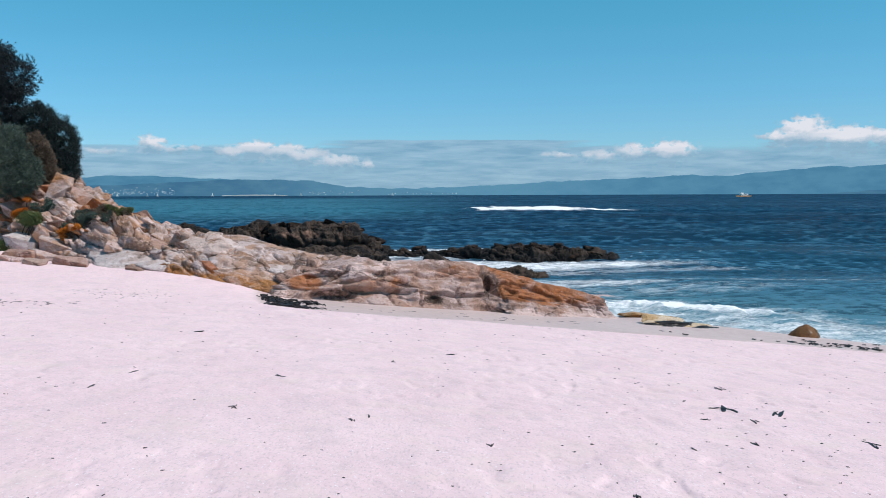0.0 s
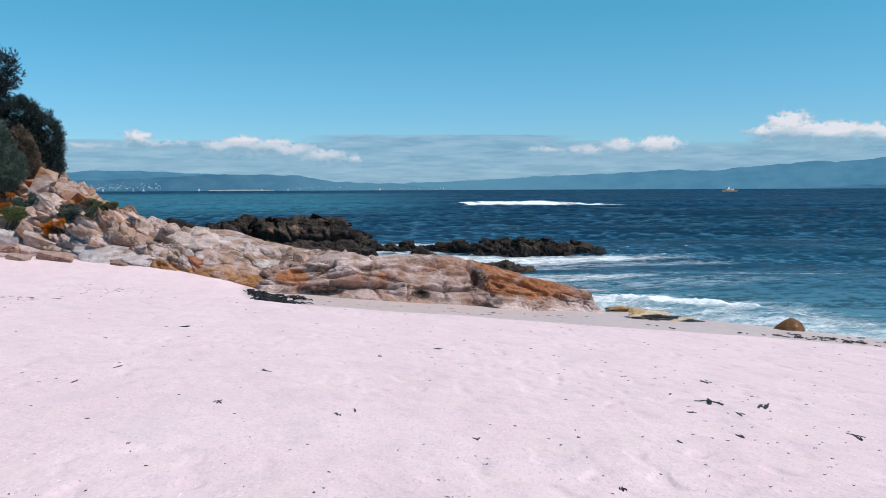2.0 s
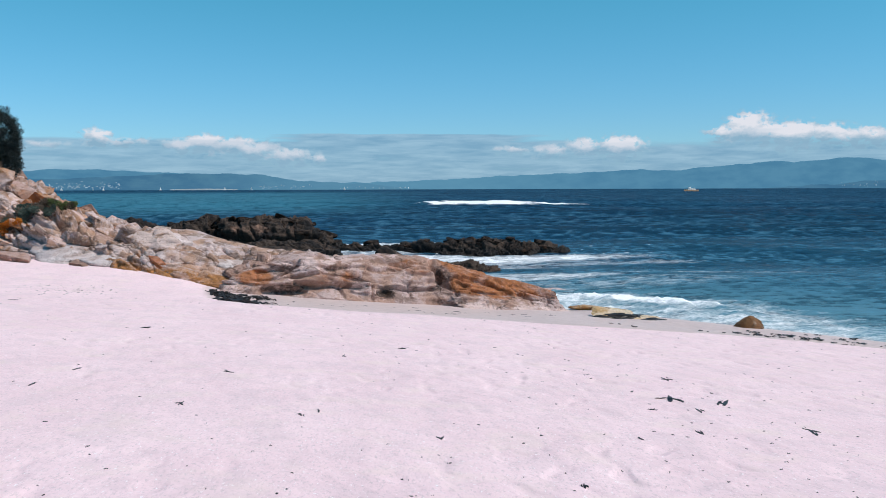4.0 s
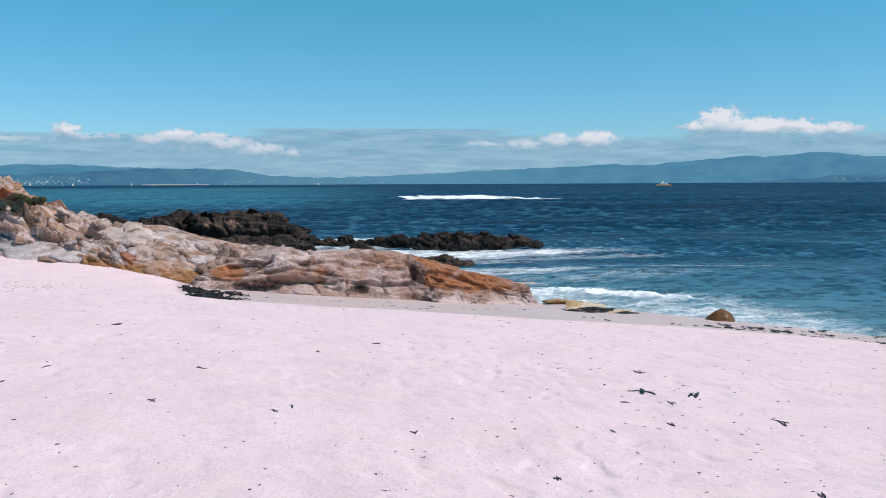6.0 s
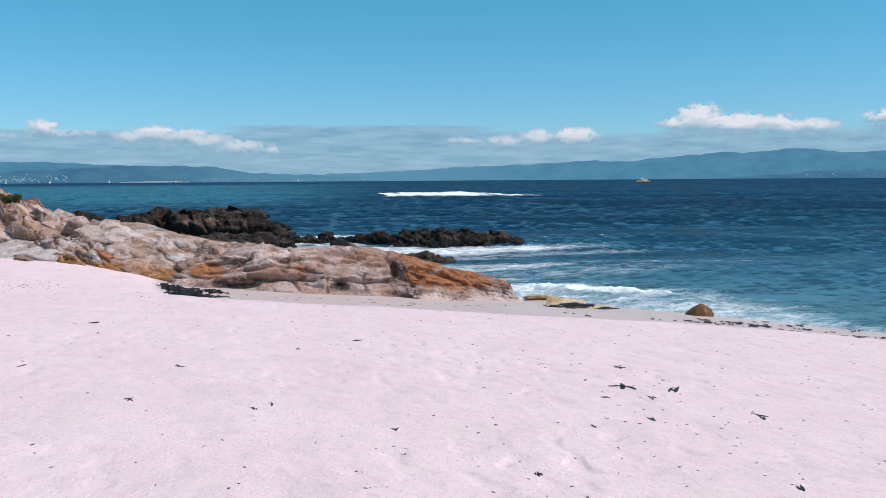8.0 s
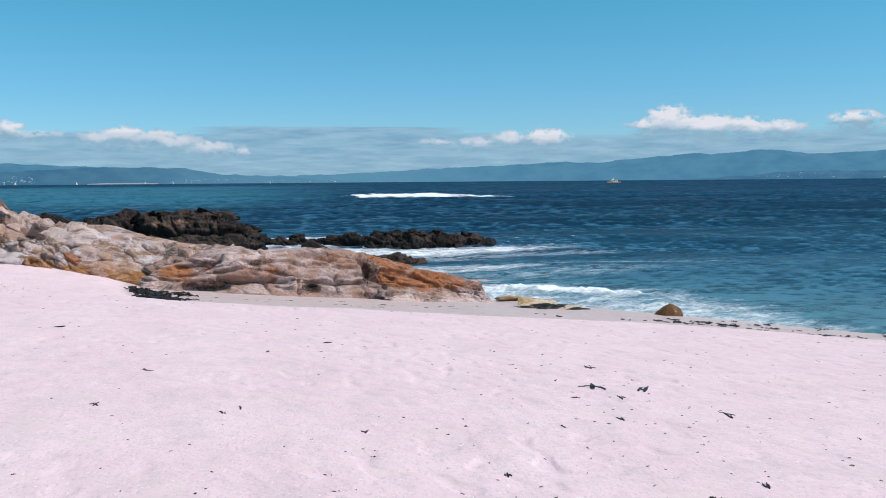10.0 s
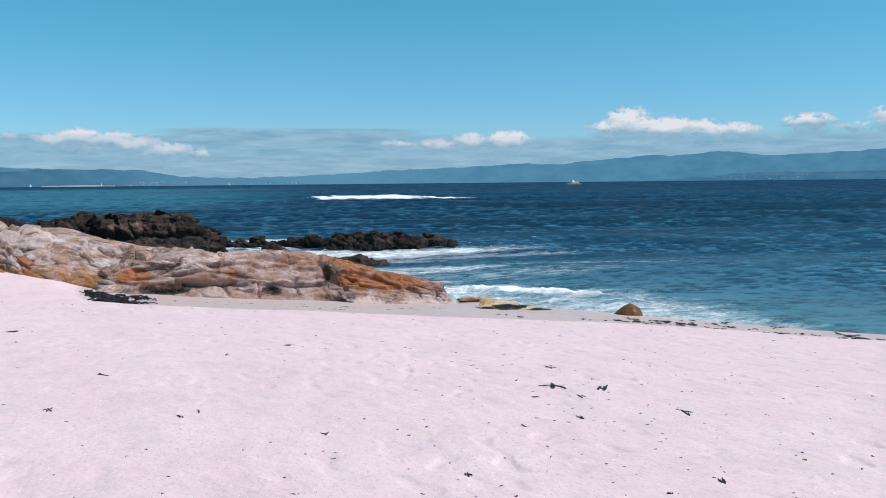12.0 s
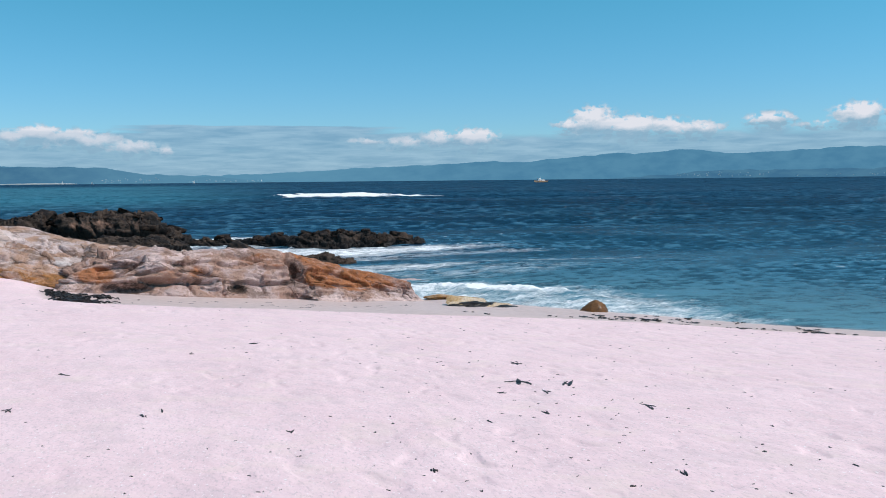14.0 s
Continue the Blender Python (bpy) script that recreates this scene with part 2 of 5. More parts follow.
def plain_material(name, colour, rough=0.6, spec=0.3, vary=0.3, scale=12.0):
    m = Nodes(name, rough, spec)
    n = m.noise(m.coords(), scale, 4, 0.6)
    m.base(m.mix(m.ramp(n, (0.35, 0.0), (0.7, 1.0)), tuple(q * (1 - vary) for q in colour), colour))
    m.normal(m.bump(n, 0.3, 0.01))
    return m.mat


def sea_material():
    m = Nodes("sea_water", 0.12, 0.3)
    m.bsdf.inputs["IOR"].default_value = 1.33
    p = m.coords()
    foam, shallow = m.attr("foam"), m.attr("shallow")
    swell = m.noise(m.scaled(p, (0.011, 0.045, 1)), 1.0, 4, 0.6)
    deep = m.mix(m.ramp(swell, (0.38, 0.0), (0.62, 1.0)), (0.0036, 0.030, 0.069), (0.0066, 0.046, 0.097))
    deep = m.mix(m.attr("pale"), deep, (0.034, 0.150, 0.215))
    c = m.mix(m.ramp(shallow, (0.0, 0.0), (0.25, 0.18), (0.6, 0.65), (1.0, 0.95)), deep, (0.115, 0.26, 0.315))
    c = m.mix(m.ramp(shallow, (0.982, 0.0), (1.0, 0.55)), c, (0.27, 0.25, 0.245))
    lace = m.noise(m.scaled(p, (0.5, 1.3, 1)), 1.1, 9, 0.72, 0.9)
    fine = m.noise(m.scaled(p, (1, 2.0, 1)), 9.0, 4, 0.7)
    veins = m.math("ABSOLUTE", m.math("SUBTRACT", m.noise(m.scaled(p, (0.6, 1.3, 1)), 2.2, 4, 0.6, 1.2), 0.5))
    f = m.math("ADD", m.math("MULTIPLY", foam, 1.25), m.math("MULTIPLY", m.math("SUBTRACT", lace, 0.5), 1.5))
    f = m.math("ADD", f, m.math("MULTIPLY", m.math("SUBTRACT", fine, 0.5), 0.5))
    f = m.math("SUBTRACT", f, m.math("MULTIPLY", veins, 0.8))
    f = m.math("MULTIPLY", m.ramp(f, (0.32, 0.0), (0.55, 0.30), (0.85, 1.0)), m.ramp(foam, (0.03, 0.0), (0.2, 1.0)))
    heave = m.noise(m.scaled(p, (0.75, 1.0, 1)), 0.085, 6, 0.66, 0.5)
    chop = m.noise(m.scaled(p, (0.8, 1.0, 1)), 0.42, 8, 0.7, 0.5)
    ripple = m.noise(m.scaled(p, (0.6, 1.3, 1)), 1.6, 6, 0.72, 0.4)
    far = m.attr("far")
    # wave light and shade painted into the base colour: pale crests, dark troughs
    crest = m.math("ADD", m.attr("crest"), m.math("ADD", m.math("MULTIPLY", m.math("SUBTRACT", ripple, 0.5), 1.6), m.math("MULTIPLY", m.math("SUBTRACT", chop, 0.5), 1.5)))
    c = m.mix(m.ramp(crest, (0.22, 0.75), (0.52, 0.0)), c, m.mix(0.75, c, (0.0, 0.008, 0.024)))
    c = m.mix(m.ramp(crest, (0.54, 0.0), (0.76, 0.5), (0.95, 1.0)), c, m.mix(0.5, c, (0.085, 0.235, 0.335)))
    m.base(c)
    m.bsdf.inputs["Specular IOR Level"].default_value = 0.0
    m.bsdf.inputs["Roughness"].default_value = 0.9
    # light that wells up from below leaves evenly, whatever the slope of the surface
    up = m.add("ShaderNodeCombineXYZ", Z=1.0)
    m.normal(up.outputs[0])
    b = m.bump(heave, far, 3.0)
    b = m.bump(chop, m.math("ADD", m.math("MULTIPLY", far, 0.7), 0.3), 0.6, b)
    b = m.bump(ripple, 0.5, 0.10, b)
    gloss = m.add("ShaderNodeBsdfGlossy", Roughness=0.1, Normal=b)
    fres = m.add("ShaderNodeFresnel", IOR=1.33, Normal=b)
    k = m.math("MINIMUM", fres.outputs[0], m.math("SUBTRACT", 0.33, m.math("MULTIPLY", far, 0.225)))
    k = m.math("MULTIPLY", k, m.math("SUBTRACT", 1.0, f))
    both = m.add("ShaderNodeMixShader", Fac=k)
    m.t.links.new(m.bsdf.outputs[0], both.inputs[1])
    m.t.links.new(gloss.outputs[0], both.inputs[2])
    froth = m.add("ShaderNodeBsdfDiffuse", Color=(0.88, 0.88, 0.89, 1), Normal=m.bump(fine, 0.5, 0.05))
    whole = m.add("ShaderNodeMixShader", Fac=f)
    m.t.links.new(both.outputs[0], whole.inputs[1])
    m.t.links.new(froth.outputs[0], whole.inputs[2])
    m.t.links.new(whole.outputs[0], m.out.inputs["Surface"])
    return m.mat


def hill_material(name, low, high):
    """Far land as a glowing backdrop, with bluish haze painted into its colour."""
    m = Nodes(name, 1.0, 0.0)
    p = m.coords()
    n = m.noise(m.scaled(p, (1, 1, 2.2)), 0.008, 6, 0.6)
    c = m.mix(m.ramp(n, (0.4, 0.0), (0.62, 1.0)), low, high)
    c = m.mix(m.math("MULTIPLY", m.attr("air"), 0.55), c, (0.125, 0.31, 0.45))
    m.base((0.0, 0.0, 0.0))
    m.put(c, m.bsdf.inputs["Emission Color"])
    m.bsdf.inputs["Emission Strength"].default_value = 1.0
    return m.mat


def cloud_material():
    """A soft backdrop of far clouds: attributes give where they lie, noise their billows."""
    m = Nodes("far_clouds", 1.0, 0.0)
    p = m.attr_vec = m.add("ShaderNodeUVMap").outputs[0]
    big = m.noise(m.scaled(p, (1.0, 1.7, 1)), 0.9, 6, 0.6, 0.15)
    puff = m.noise(m.scaled(p, (1.0, 1.35, 1)), 1.7, 7, 0.5, 0.1)
    wisp = m.noise(m.scaled(p, (0.30, 2.6, 1)), 1.0, 6, 0.6, 0.3)
    cum = m.math("ADD", m.attr("cumulus"), m.math("MULTIPLY", m.math("SUBTRACT", puff, 0.5), 2.2))
    cum = m.math("MULTIPLY", m.ramp(cum, (0.27, 0.0), (0.62, 1.0)), m.ramp(m.attr("cumulus"), (0.16, 0.0), (0.42, 1.0)))
    lay = m.math("ADD", m.attr("layer"), m.math("MULTIPLY", m.math("SUBTRACT", wisp, 0.5), 0.9))
    lay = m.math("MULTIPLY", m.ramp(lay, (0.22, 0.0), (0.62, 1.0)), m.ramp(m.attr("layer"), (0.02, 0.0), (0.15, 1.0)))
    grey = m.mix(m.ramp(wisp, (0.35, 0.0), (0.65, 1.0)), (0.19, 0.36, 0.525), (0.32, 0.50, 0.65))
    lit = m.math("ADD", m.attr("lit"), m.math("MULTIPLY", m.math("SUBTRACT", big, 0.5), 1.2))
    white = m.mix(m.ramp(lit, (0.12, 0.0), (0.62, 1.0)), (0.27, 0.45, 0.59), (0.75, 0.77, 0.84))
    share = m.math("DIVIDE", cum, m.math("ADD", m.math("ADD", cum, m.math("MULTIPLY", lay, 0.5)), 0.001))
    col = m.mix(share, grey, white)
    alpha = m.math("MAXIMUM", cum, m.math("MULTIPLY", lay, 0.85))
    glow = m.add("ShaderNodeEmission", Color=col, Strength=1.0)
    clear = m.add("ShaderNodeBsdfTransparent")
    both = m.add("ShaderNodeMixShader", Fac=alpha)
    m.t.links.new(clear.outputs[0], both.inputs[1])
    m.t.links.new(glow.outputs[0], both.inputs[2])
    m.t.links.new(both.outputs[0], m.out.inputs["Surface"])
    return m.mat


SAND = sand_material()
WATER = sea_material()
PALE_ROCK = rock_material("pale_pink_rock", (0.57, 0.44, 0.415), (0.46, 0.28, 0.20), (0.55, 0.235, 0.075), 0.95, (0.05, 0.032, 0.026), 1.0, (0, 18, 0), 0.55)
WARM_ROCK = rock_material("rust_stained_rock", (0.51, 0.37, 0.34), (0.40, 0.245, 0.19), (0.50, 0.175, 0.060), 0.92, (0.036, 0.025, 0.020), 1.0, (0, 14, 0), 0.8)
DARK_ROCK = rock_material("dark_wet_rock", (0.017, 0.015, 0.015), (0.078, 0.054, 0.042), (0.34, 0.20, 0.145), 0.9, (0.009, 0.008, 0.008), 0.8, (0, 8, 0), 0.3)
GREY_ROCK = rock_material("grey_white_rock", (0.57, 0.48, 0.465), (0.49, 0.375, 0.34), (0.45, 0.24, 0.10), 0.45, (0.06, 0.045, 0.04), 1.3, (0, 35, 0))
BOULDER_ROCK = rock_material("brown_wet_rock", (0.19, 0.105, 0.045), (0.24, 0.125, 0.048), (0.26, 0.11, 0.032), 0.7, (0.05, 0.03, 0.012), 2.0)
SLAB_ROCK = rock_material("ochre_slab_rock", (0.62, 0.49, 0.36), (0.48, 0.31, 0.15), (0.42, 0.21, 0.05), 0.7, (0.022, 0.016, 0.012), 1.6, (0, 5, 0))
BOULDER_ROCK.node_tree.nodes["Principled BSDF"].inputs["Coat Weight"].default_value = 0.3      # wet skin
BOULDER_ROCK.node_tree.nodes["Principled BSDF"].inputs["Coat Roughness"].default_value = 0.35
PINE = foliage_material("dark_pine_leaves", (0.018, 0.024, 0.029), (0.036, 0.047, 0.050))
CYPRESS = foliage_material("dark_cypress_leaves", (0.022, 0.032, 0.034), (0.046, 0.062, 0.056))
GREYLEAF = foliage_material("grey_green_leaves", (0.050, 0.076, 0.066), (0.135, 0.175, 0.130))
BROWNLEAF = foliage_material("dry_brown_leaves", (0.105, 0.076, 0.056), (0.25, 0.175, 0.125))
ORANGELEAF = foliage_material("orange_succulent_leaves", (0.45, 0.12, 0.015), (0.70, 0.24, 0.03))
HERB = foliage_material("green_herb_leaves", (0.065, 0.095, 0.036), (0.22, 0.24, 0.09))
BARK = plain_material("dark_bark", (0.06, 0.045, 0.035), 0.9)
KELP = plain_material("dark_kelp", (0.022, 0.016, 0.014), 0.5, 0.4, 0.5, 30)
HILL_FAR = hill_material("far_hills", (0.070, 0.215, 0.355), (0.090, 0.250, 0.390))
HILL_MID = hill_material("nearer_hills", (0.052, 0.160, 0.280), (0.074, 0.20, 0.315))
CLOUD = cloud_material()


# ---------------------------------------------------------------- the beach
def shore_line(x):
    """Where the dry slope ends above the water."""
    x = np.clip(np.asarray(x, float), 0, 30)
    return (2.74 - 0.0408 * x) / (0.0752 + 0.0021 * x)


def sand_z(x, y):
    """The plain slope of the beach, which falls to the sea and on below it."""
    x, y = np.asarray(x, float), np.asarray(y, float)
    xc, yc = np.clip(x, -16, 30), np.clip(y, -12, 60)
    z = 0.08 - 0.0408 * xc - 0.0752 * yc - 0.0021 * xc * yc
    z = z - (0.08 + 0.2 * smooth(3, -7, x)) * np.maximum(y - 31.0, 0)
    z = z + 0.072 * np.clip(y - shore_line(x) + 0.5, 0, 2.0 - 0.7 * smooth(12, 15, x)) * smooth(5.6, 7.4, x)      # the flat wet strip
    z = z + 0.30 * smooth(22.5, 27.0, y) * smooth(-4.5, -8.5, x)      # raised so that sand meets rock where the camera sees it
    return np.maximum(z, -9.0)


def sand_relief(x, y):
    """Trodden sand: soft mounds, small lumps, and shallow prints."""
    p = np.stack([x, y, 0 * x], -1)
    near = smooth(16, 7, np.hypot(x, y))
    hollows = fbm(p * (3.0, 1.8, 1), 2, 0.5)
    lumps = near * perlin(p * (7.0, 4.0, 1) + 7)
    soft = perlin(p * 0.4)
    trod = smooth(-0.3, 0.3, perlin(p * 0.35 + 9) + 0.03 * x)
    treads = smooth(0.08, 0.34, perlin(p * (4.0, 2.6, 1) + 40)) * trod
    return 0.02 * soft + (0.005 + 0.005 * trod) * hollows + 0.0045 * lumps - 0.019 * treads


def damp_edge(x, y):
    """0 on dry sand, 1 on the wet strip by rock and water."""
    x, y = np.asarray(x, float), np.asarray(y, float)
    line = 21.2 + 0.05 * (x + 3) + 0.25 * np.sin(0.9 * x) + 0.1 * np.sin(2.3 * x)
    line = np.minimum(line, shore_line(x) - 0.9 + 0.15 * np.sin(1.3 * x) + 0.1 * np.sin(3.1 * x))
    return smooth(-0.5, 0.9, y - line) * smooth(-6.2, -4.4, x + 0.25 * (y - 24))


def ground_z(x, y):
    d = damp_edge(x, y)
    return sand_z(x, y) + sand_relief(x, y) * (1 - 0.8 * d) - 0.10 * d * smooth(5.0, 3.0, x)


def make_beach():
    az = np.radians(np.concatenate([np.linspace(-180, -33, 50)[:-1], np.linspace(-33, 46, 700)[:-1], np.linspace(46, 180, 45)]))
    r = np.concatenate([[0.0, 1.0, 2.0, 3.0], 1.0 / np.linspace(1 / 3.8, 1 / 13.0, 260)[:-1], 1.0 / np.linspace(1 / 13.0, 1 / 36.0, 130)[:-1], np.geomspace(36, 330, 20)])
    rr, aa = np.meshgrid(r, az, indexing="ij")
    x, y = (rr * np.sin(aa)).ravel() - 0.2 * smooth(3.0, 0.5, rr).ravel(), (rr * np.cos(aa)).ravel() - 0.3 * smooth(3.0, 0.5, rr).ravel()
    d = damp_edge(x, y)
    z = ground_z(x, y)
    mesh_obj = mesh_object("ground", np.stack([x, y, z], -1), grid_faces(len(r), len(az))[:, ::-1], SAND, attrs={"damp": d})
    return tagged(mesh_obj, "pale pinkish white sand beach sloping down to the sea", "sand", kind="structure")


make_beach()

# ---------------------------------------------------------------- the sea
REEFS = []     # x, y, radius along x, radius along y of the rocks that break the water


def sea_heights(x, y):
    r = np.hypot(x, y)
    depth = SEA - sand_z(x, y)
    p = np.stack([x, y, 0 * x], -1)
    calm = smooth(0.0, 2.5, depth)
    warp = 9.0 * perlin(p * 0.012)
    swell = 0.26 * np.sin((y * 0.95 - x * 0.12 + warp) * 2 * math.pi / 26.0) * (0.5 + 0.9 * smooth(-0.4, 0.4, perlin(p * (0.01, 0.02, 1) + 5)))
    z = swell * calm * smooth(1500, 300, r)
    for scale, amp, far in ((0.07, 0.5, 800),):
        n = perlin(p * (scale * 0.8, scale, 1) + 31 * scale)
        z = z + amp * (0.32 - np.abs(n)) * smooth(far, far * 0.45, r) * (0.15 + 0.85 * calm)
    # wind waves: length and height set by distance from the camera, to fit its view
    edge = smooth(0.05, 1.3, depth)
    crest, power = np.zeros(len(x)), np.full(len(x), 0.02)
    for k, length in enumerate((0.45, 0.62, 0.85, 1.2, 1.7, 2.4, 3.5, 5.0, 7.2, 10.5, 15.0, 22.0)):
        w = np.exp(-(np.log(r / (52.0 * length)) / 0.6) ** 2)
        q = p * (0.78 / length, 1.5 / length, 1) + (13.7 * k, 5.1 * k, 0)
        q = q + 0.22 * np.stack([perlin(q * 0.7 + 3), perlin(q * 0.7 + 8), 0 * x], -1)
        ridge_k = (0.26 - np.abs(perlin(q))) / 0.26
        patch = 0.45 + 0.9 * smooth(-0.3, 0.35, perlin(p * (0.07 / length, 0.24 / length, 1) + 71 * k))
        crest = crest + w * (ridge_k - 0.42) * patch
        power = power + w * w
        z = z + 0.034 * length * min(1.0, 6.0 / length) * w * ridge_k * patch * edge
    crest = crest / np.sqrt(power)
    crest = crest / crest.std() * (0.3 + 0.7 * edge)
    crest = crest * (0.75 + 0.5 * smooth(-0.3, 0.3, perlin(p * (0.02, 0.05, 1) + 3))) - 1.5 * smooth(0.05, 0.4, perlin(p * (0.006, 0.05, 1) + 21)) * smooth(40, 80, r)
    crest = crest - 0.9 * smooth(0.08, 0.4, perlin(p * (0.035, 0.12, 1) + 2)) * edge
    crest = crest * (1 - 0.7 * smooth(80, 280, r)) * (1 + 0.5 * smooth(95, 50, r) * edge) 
    # larger swells: the darker tone of faces that reflect less sky, painted in bands
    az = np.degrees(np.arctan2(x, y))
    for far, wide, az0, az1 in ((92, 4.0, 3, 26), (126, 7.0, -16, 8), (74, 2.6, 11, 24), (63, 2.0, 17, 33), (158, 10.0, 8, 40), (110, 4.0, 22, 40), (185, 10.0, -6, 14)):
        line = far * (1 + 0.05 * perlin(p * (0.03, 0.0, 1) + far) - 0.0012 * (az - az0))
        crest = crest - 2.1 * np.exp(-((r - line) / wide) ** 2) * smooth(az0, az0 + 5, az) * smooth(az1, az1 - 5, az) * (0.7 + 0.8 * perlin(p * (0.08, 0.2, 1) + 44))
    return z, depth, p, r, crest


def far_lift(r):
    """By how much the far water is raised to fit the horizon in the camera's view."""
    return 3.4 * smooth(1500, 4600, r)


def breaker(x, y, az0, az1, dist, thick):
    """A band across the view at a distance: 1 in its middle, 0 outside."""
    az, r = np.degrees(np.arctan2(x, y)), np.hypot(x, y)
    ends = smooth(az0, az0 + 0.12 * (az1 - az0), az) * smooth(az1, az1 - 0.35 * (az1 - az0), az)
    return ends * np.exp(-((r - dist) / thick) ** 2)


def make_sea():
    az = np.radians(np.concatenate([np.linspace(-110, -29, 40)[:-1], np.linspace(-29, 43, 640)[:-1], np.linspace(43, 125, 40)]))
    el = np.concatenate([np.linspace(15, 8, 150)[:-1], np.linspace(8, 1.1, 230)[:-1], np.linspace(1.1, 0.3, 46)[:-1], np.linspace(0.3, 0.054, 16)])
    r = (EYE - SEA) / np.tan(np.radians(el))
    r = np.sort(np.concatenate([r[(r < 205) | (r > 248)], np.linspace(205, 248, 52)]))
    rr, aa = np.meshgrid(r, az, indexing="ij")
    x, y = (rr * np.sin(aa)).ravel(), (rr * np.cos(aa)).ravel()
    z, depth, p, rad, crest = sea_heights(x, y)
    # the surf along the sand
    edge = 0.5 + 0.5 * perlin(p * (0.35, 0.35, 1) + 3)
    wash = smooth(1.6, 0.05, depth) * (0.55 + 0.9 * edge) * smooth(19.0, 13.0, x)
    surf = np.exp(-((depth - 0.42 - 0.25 * perlin(p * 0.3)) / 0.14) ** 2) * smooth(3.0, 7.0, x) * smooth(14.0, 10.5, x)
    z = z + 0.24 * surf * (0.8 + 1.0 * perlin(p * 1.3 + 9) + 0.35 * perlin(p * 4.3)) + 0.10 * wash * fbm(p * 2.6, 3)
    foam = np.maximum(0.52 * wash, 0.80 * surf)
    # broken water round the rocks
    for cx, cy, ax, ay, amount in REEFS:
        d = np.sqrt(((x - cx) / ax) ** 2 + ((y - cy) / ay) ** 2)
        near = smooth(1.9, 0.8, d + 0.35 * perlin(p * (0.12, 0.3, 1) + cx))
        foam = np.maximum(foam, amount * near)
        z = z + 0.22 * amount * near * perlin(p * (0.8, 0.9, 1) + cy)
    # the breaker far out, with its long tail
    rag = perlin(p * (0.09, 0.0, 1) + 4)
    far = breaker(x, y, 0.8, 11.0, 223, 3) * (0.8 + 0.5 * rag)
    tail = breaker(x, y, 2.0, 15.0, 226, 2.5)
    z = z + 1.35 * np.clip(far, 0, 1.2) * (0.6 + 0.7 * np.abs(perlin(p * (0.25, 0.2, 1) + 8))) + 0.7 * tail
    foam = np.maximum(foam, np.maximum(1.3 * far * smooth(-0.45, 0.0, perlin(p * (0.22, 0.5, 1) + 33) + 0.10 * (np.degrees(np.arctan2(x, y)) - 3.0)), 0.9 * tail))
    # streaks of old foam and small caps; extra flecks to the right paint sun glints
    caps = smooth(0.36, 0.55, perlin(p * (0.05, 0.22, 1) + 60)) * smooth(180, 60, rad)
    foam = np.maximum(foam, 0.42 * caps)
    foam = np.maximum(foam, (0.75 * smooth(-0.1, 0.35, perlin(p * (0.03, 0.08, 1) + 12)) + 0.3 * smooth(13, 24, np.degrees(np.arctan2(x, y)))) * smooth(2.1, 3.2, crest) * smooth(120, 50, rad))
    bay = smooth(60, 30, rad) * smooth(0.3, -0.25, perlin(p * (0.07, 0.16, 1) + 77)) * 0.33
    foam = np.maximum(foam, bay * smooth(12, 3, x))
    shallow = np.exp(-np.maximum(depth, 0) / 1.7)
    crest = crest * (1 - 0.65 * shallow)
    # far water on the left mixed paler, by bearing and distance from the camera
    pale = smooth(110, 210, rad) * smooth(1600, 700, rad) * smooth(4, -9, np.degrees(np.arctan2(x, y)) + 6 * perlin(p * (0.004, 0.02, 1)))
    # sun-side brightness painted in: nearer water on the right mixed paler
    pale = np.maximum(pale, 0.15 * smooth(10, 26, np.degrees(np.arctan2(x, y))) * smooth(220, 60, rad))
    z = z + far_lift(rad)
    # keep the sheet under the dry sand
    z = np.where(depth < 0, np.minimum(z, 0.0) - 0.02, z)
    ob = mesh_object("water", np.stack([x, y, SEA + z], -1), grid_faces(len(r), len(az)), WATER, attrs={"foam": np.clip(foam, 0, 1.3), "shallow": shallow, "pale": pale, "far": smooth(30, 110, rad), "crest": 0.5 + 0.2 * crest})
    return tagged(ob, "deep blue sea with swell, breakers and white foam", "sea", kind="structure")


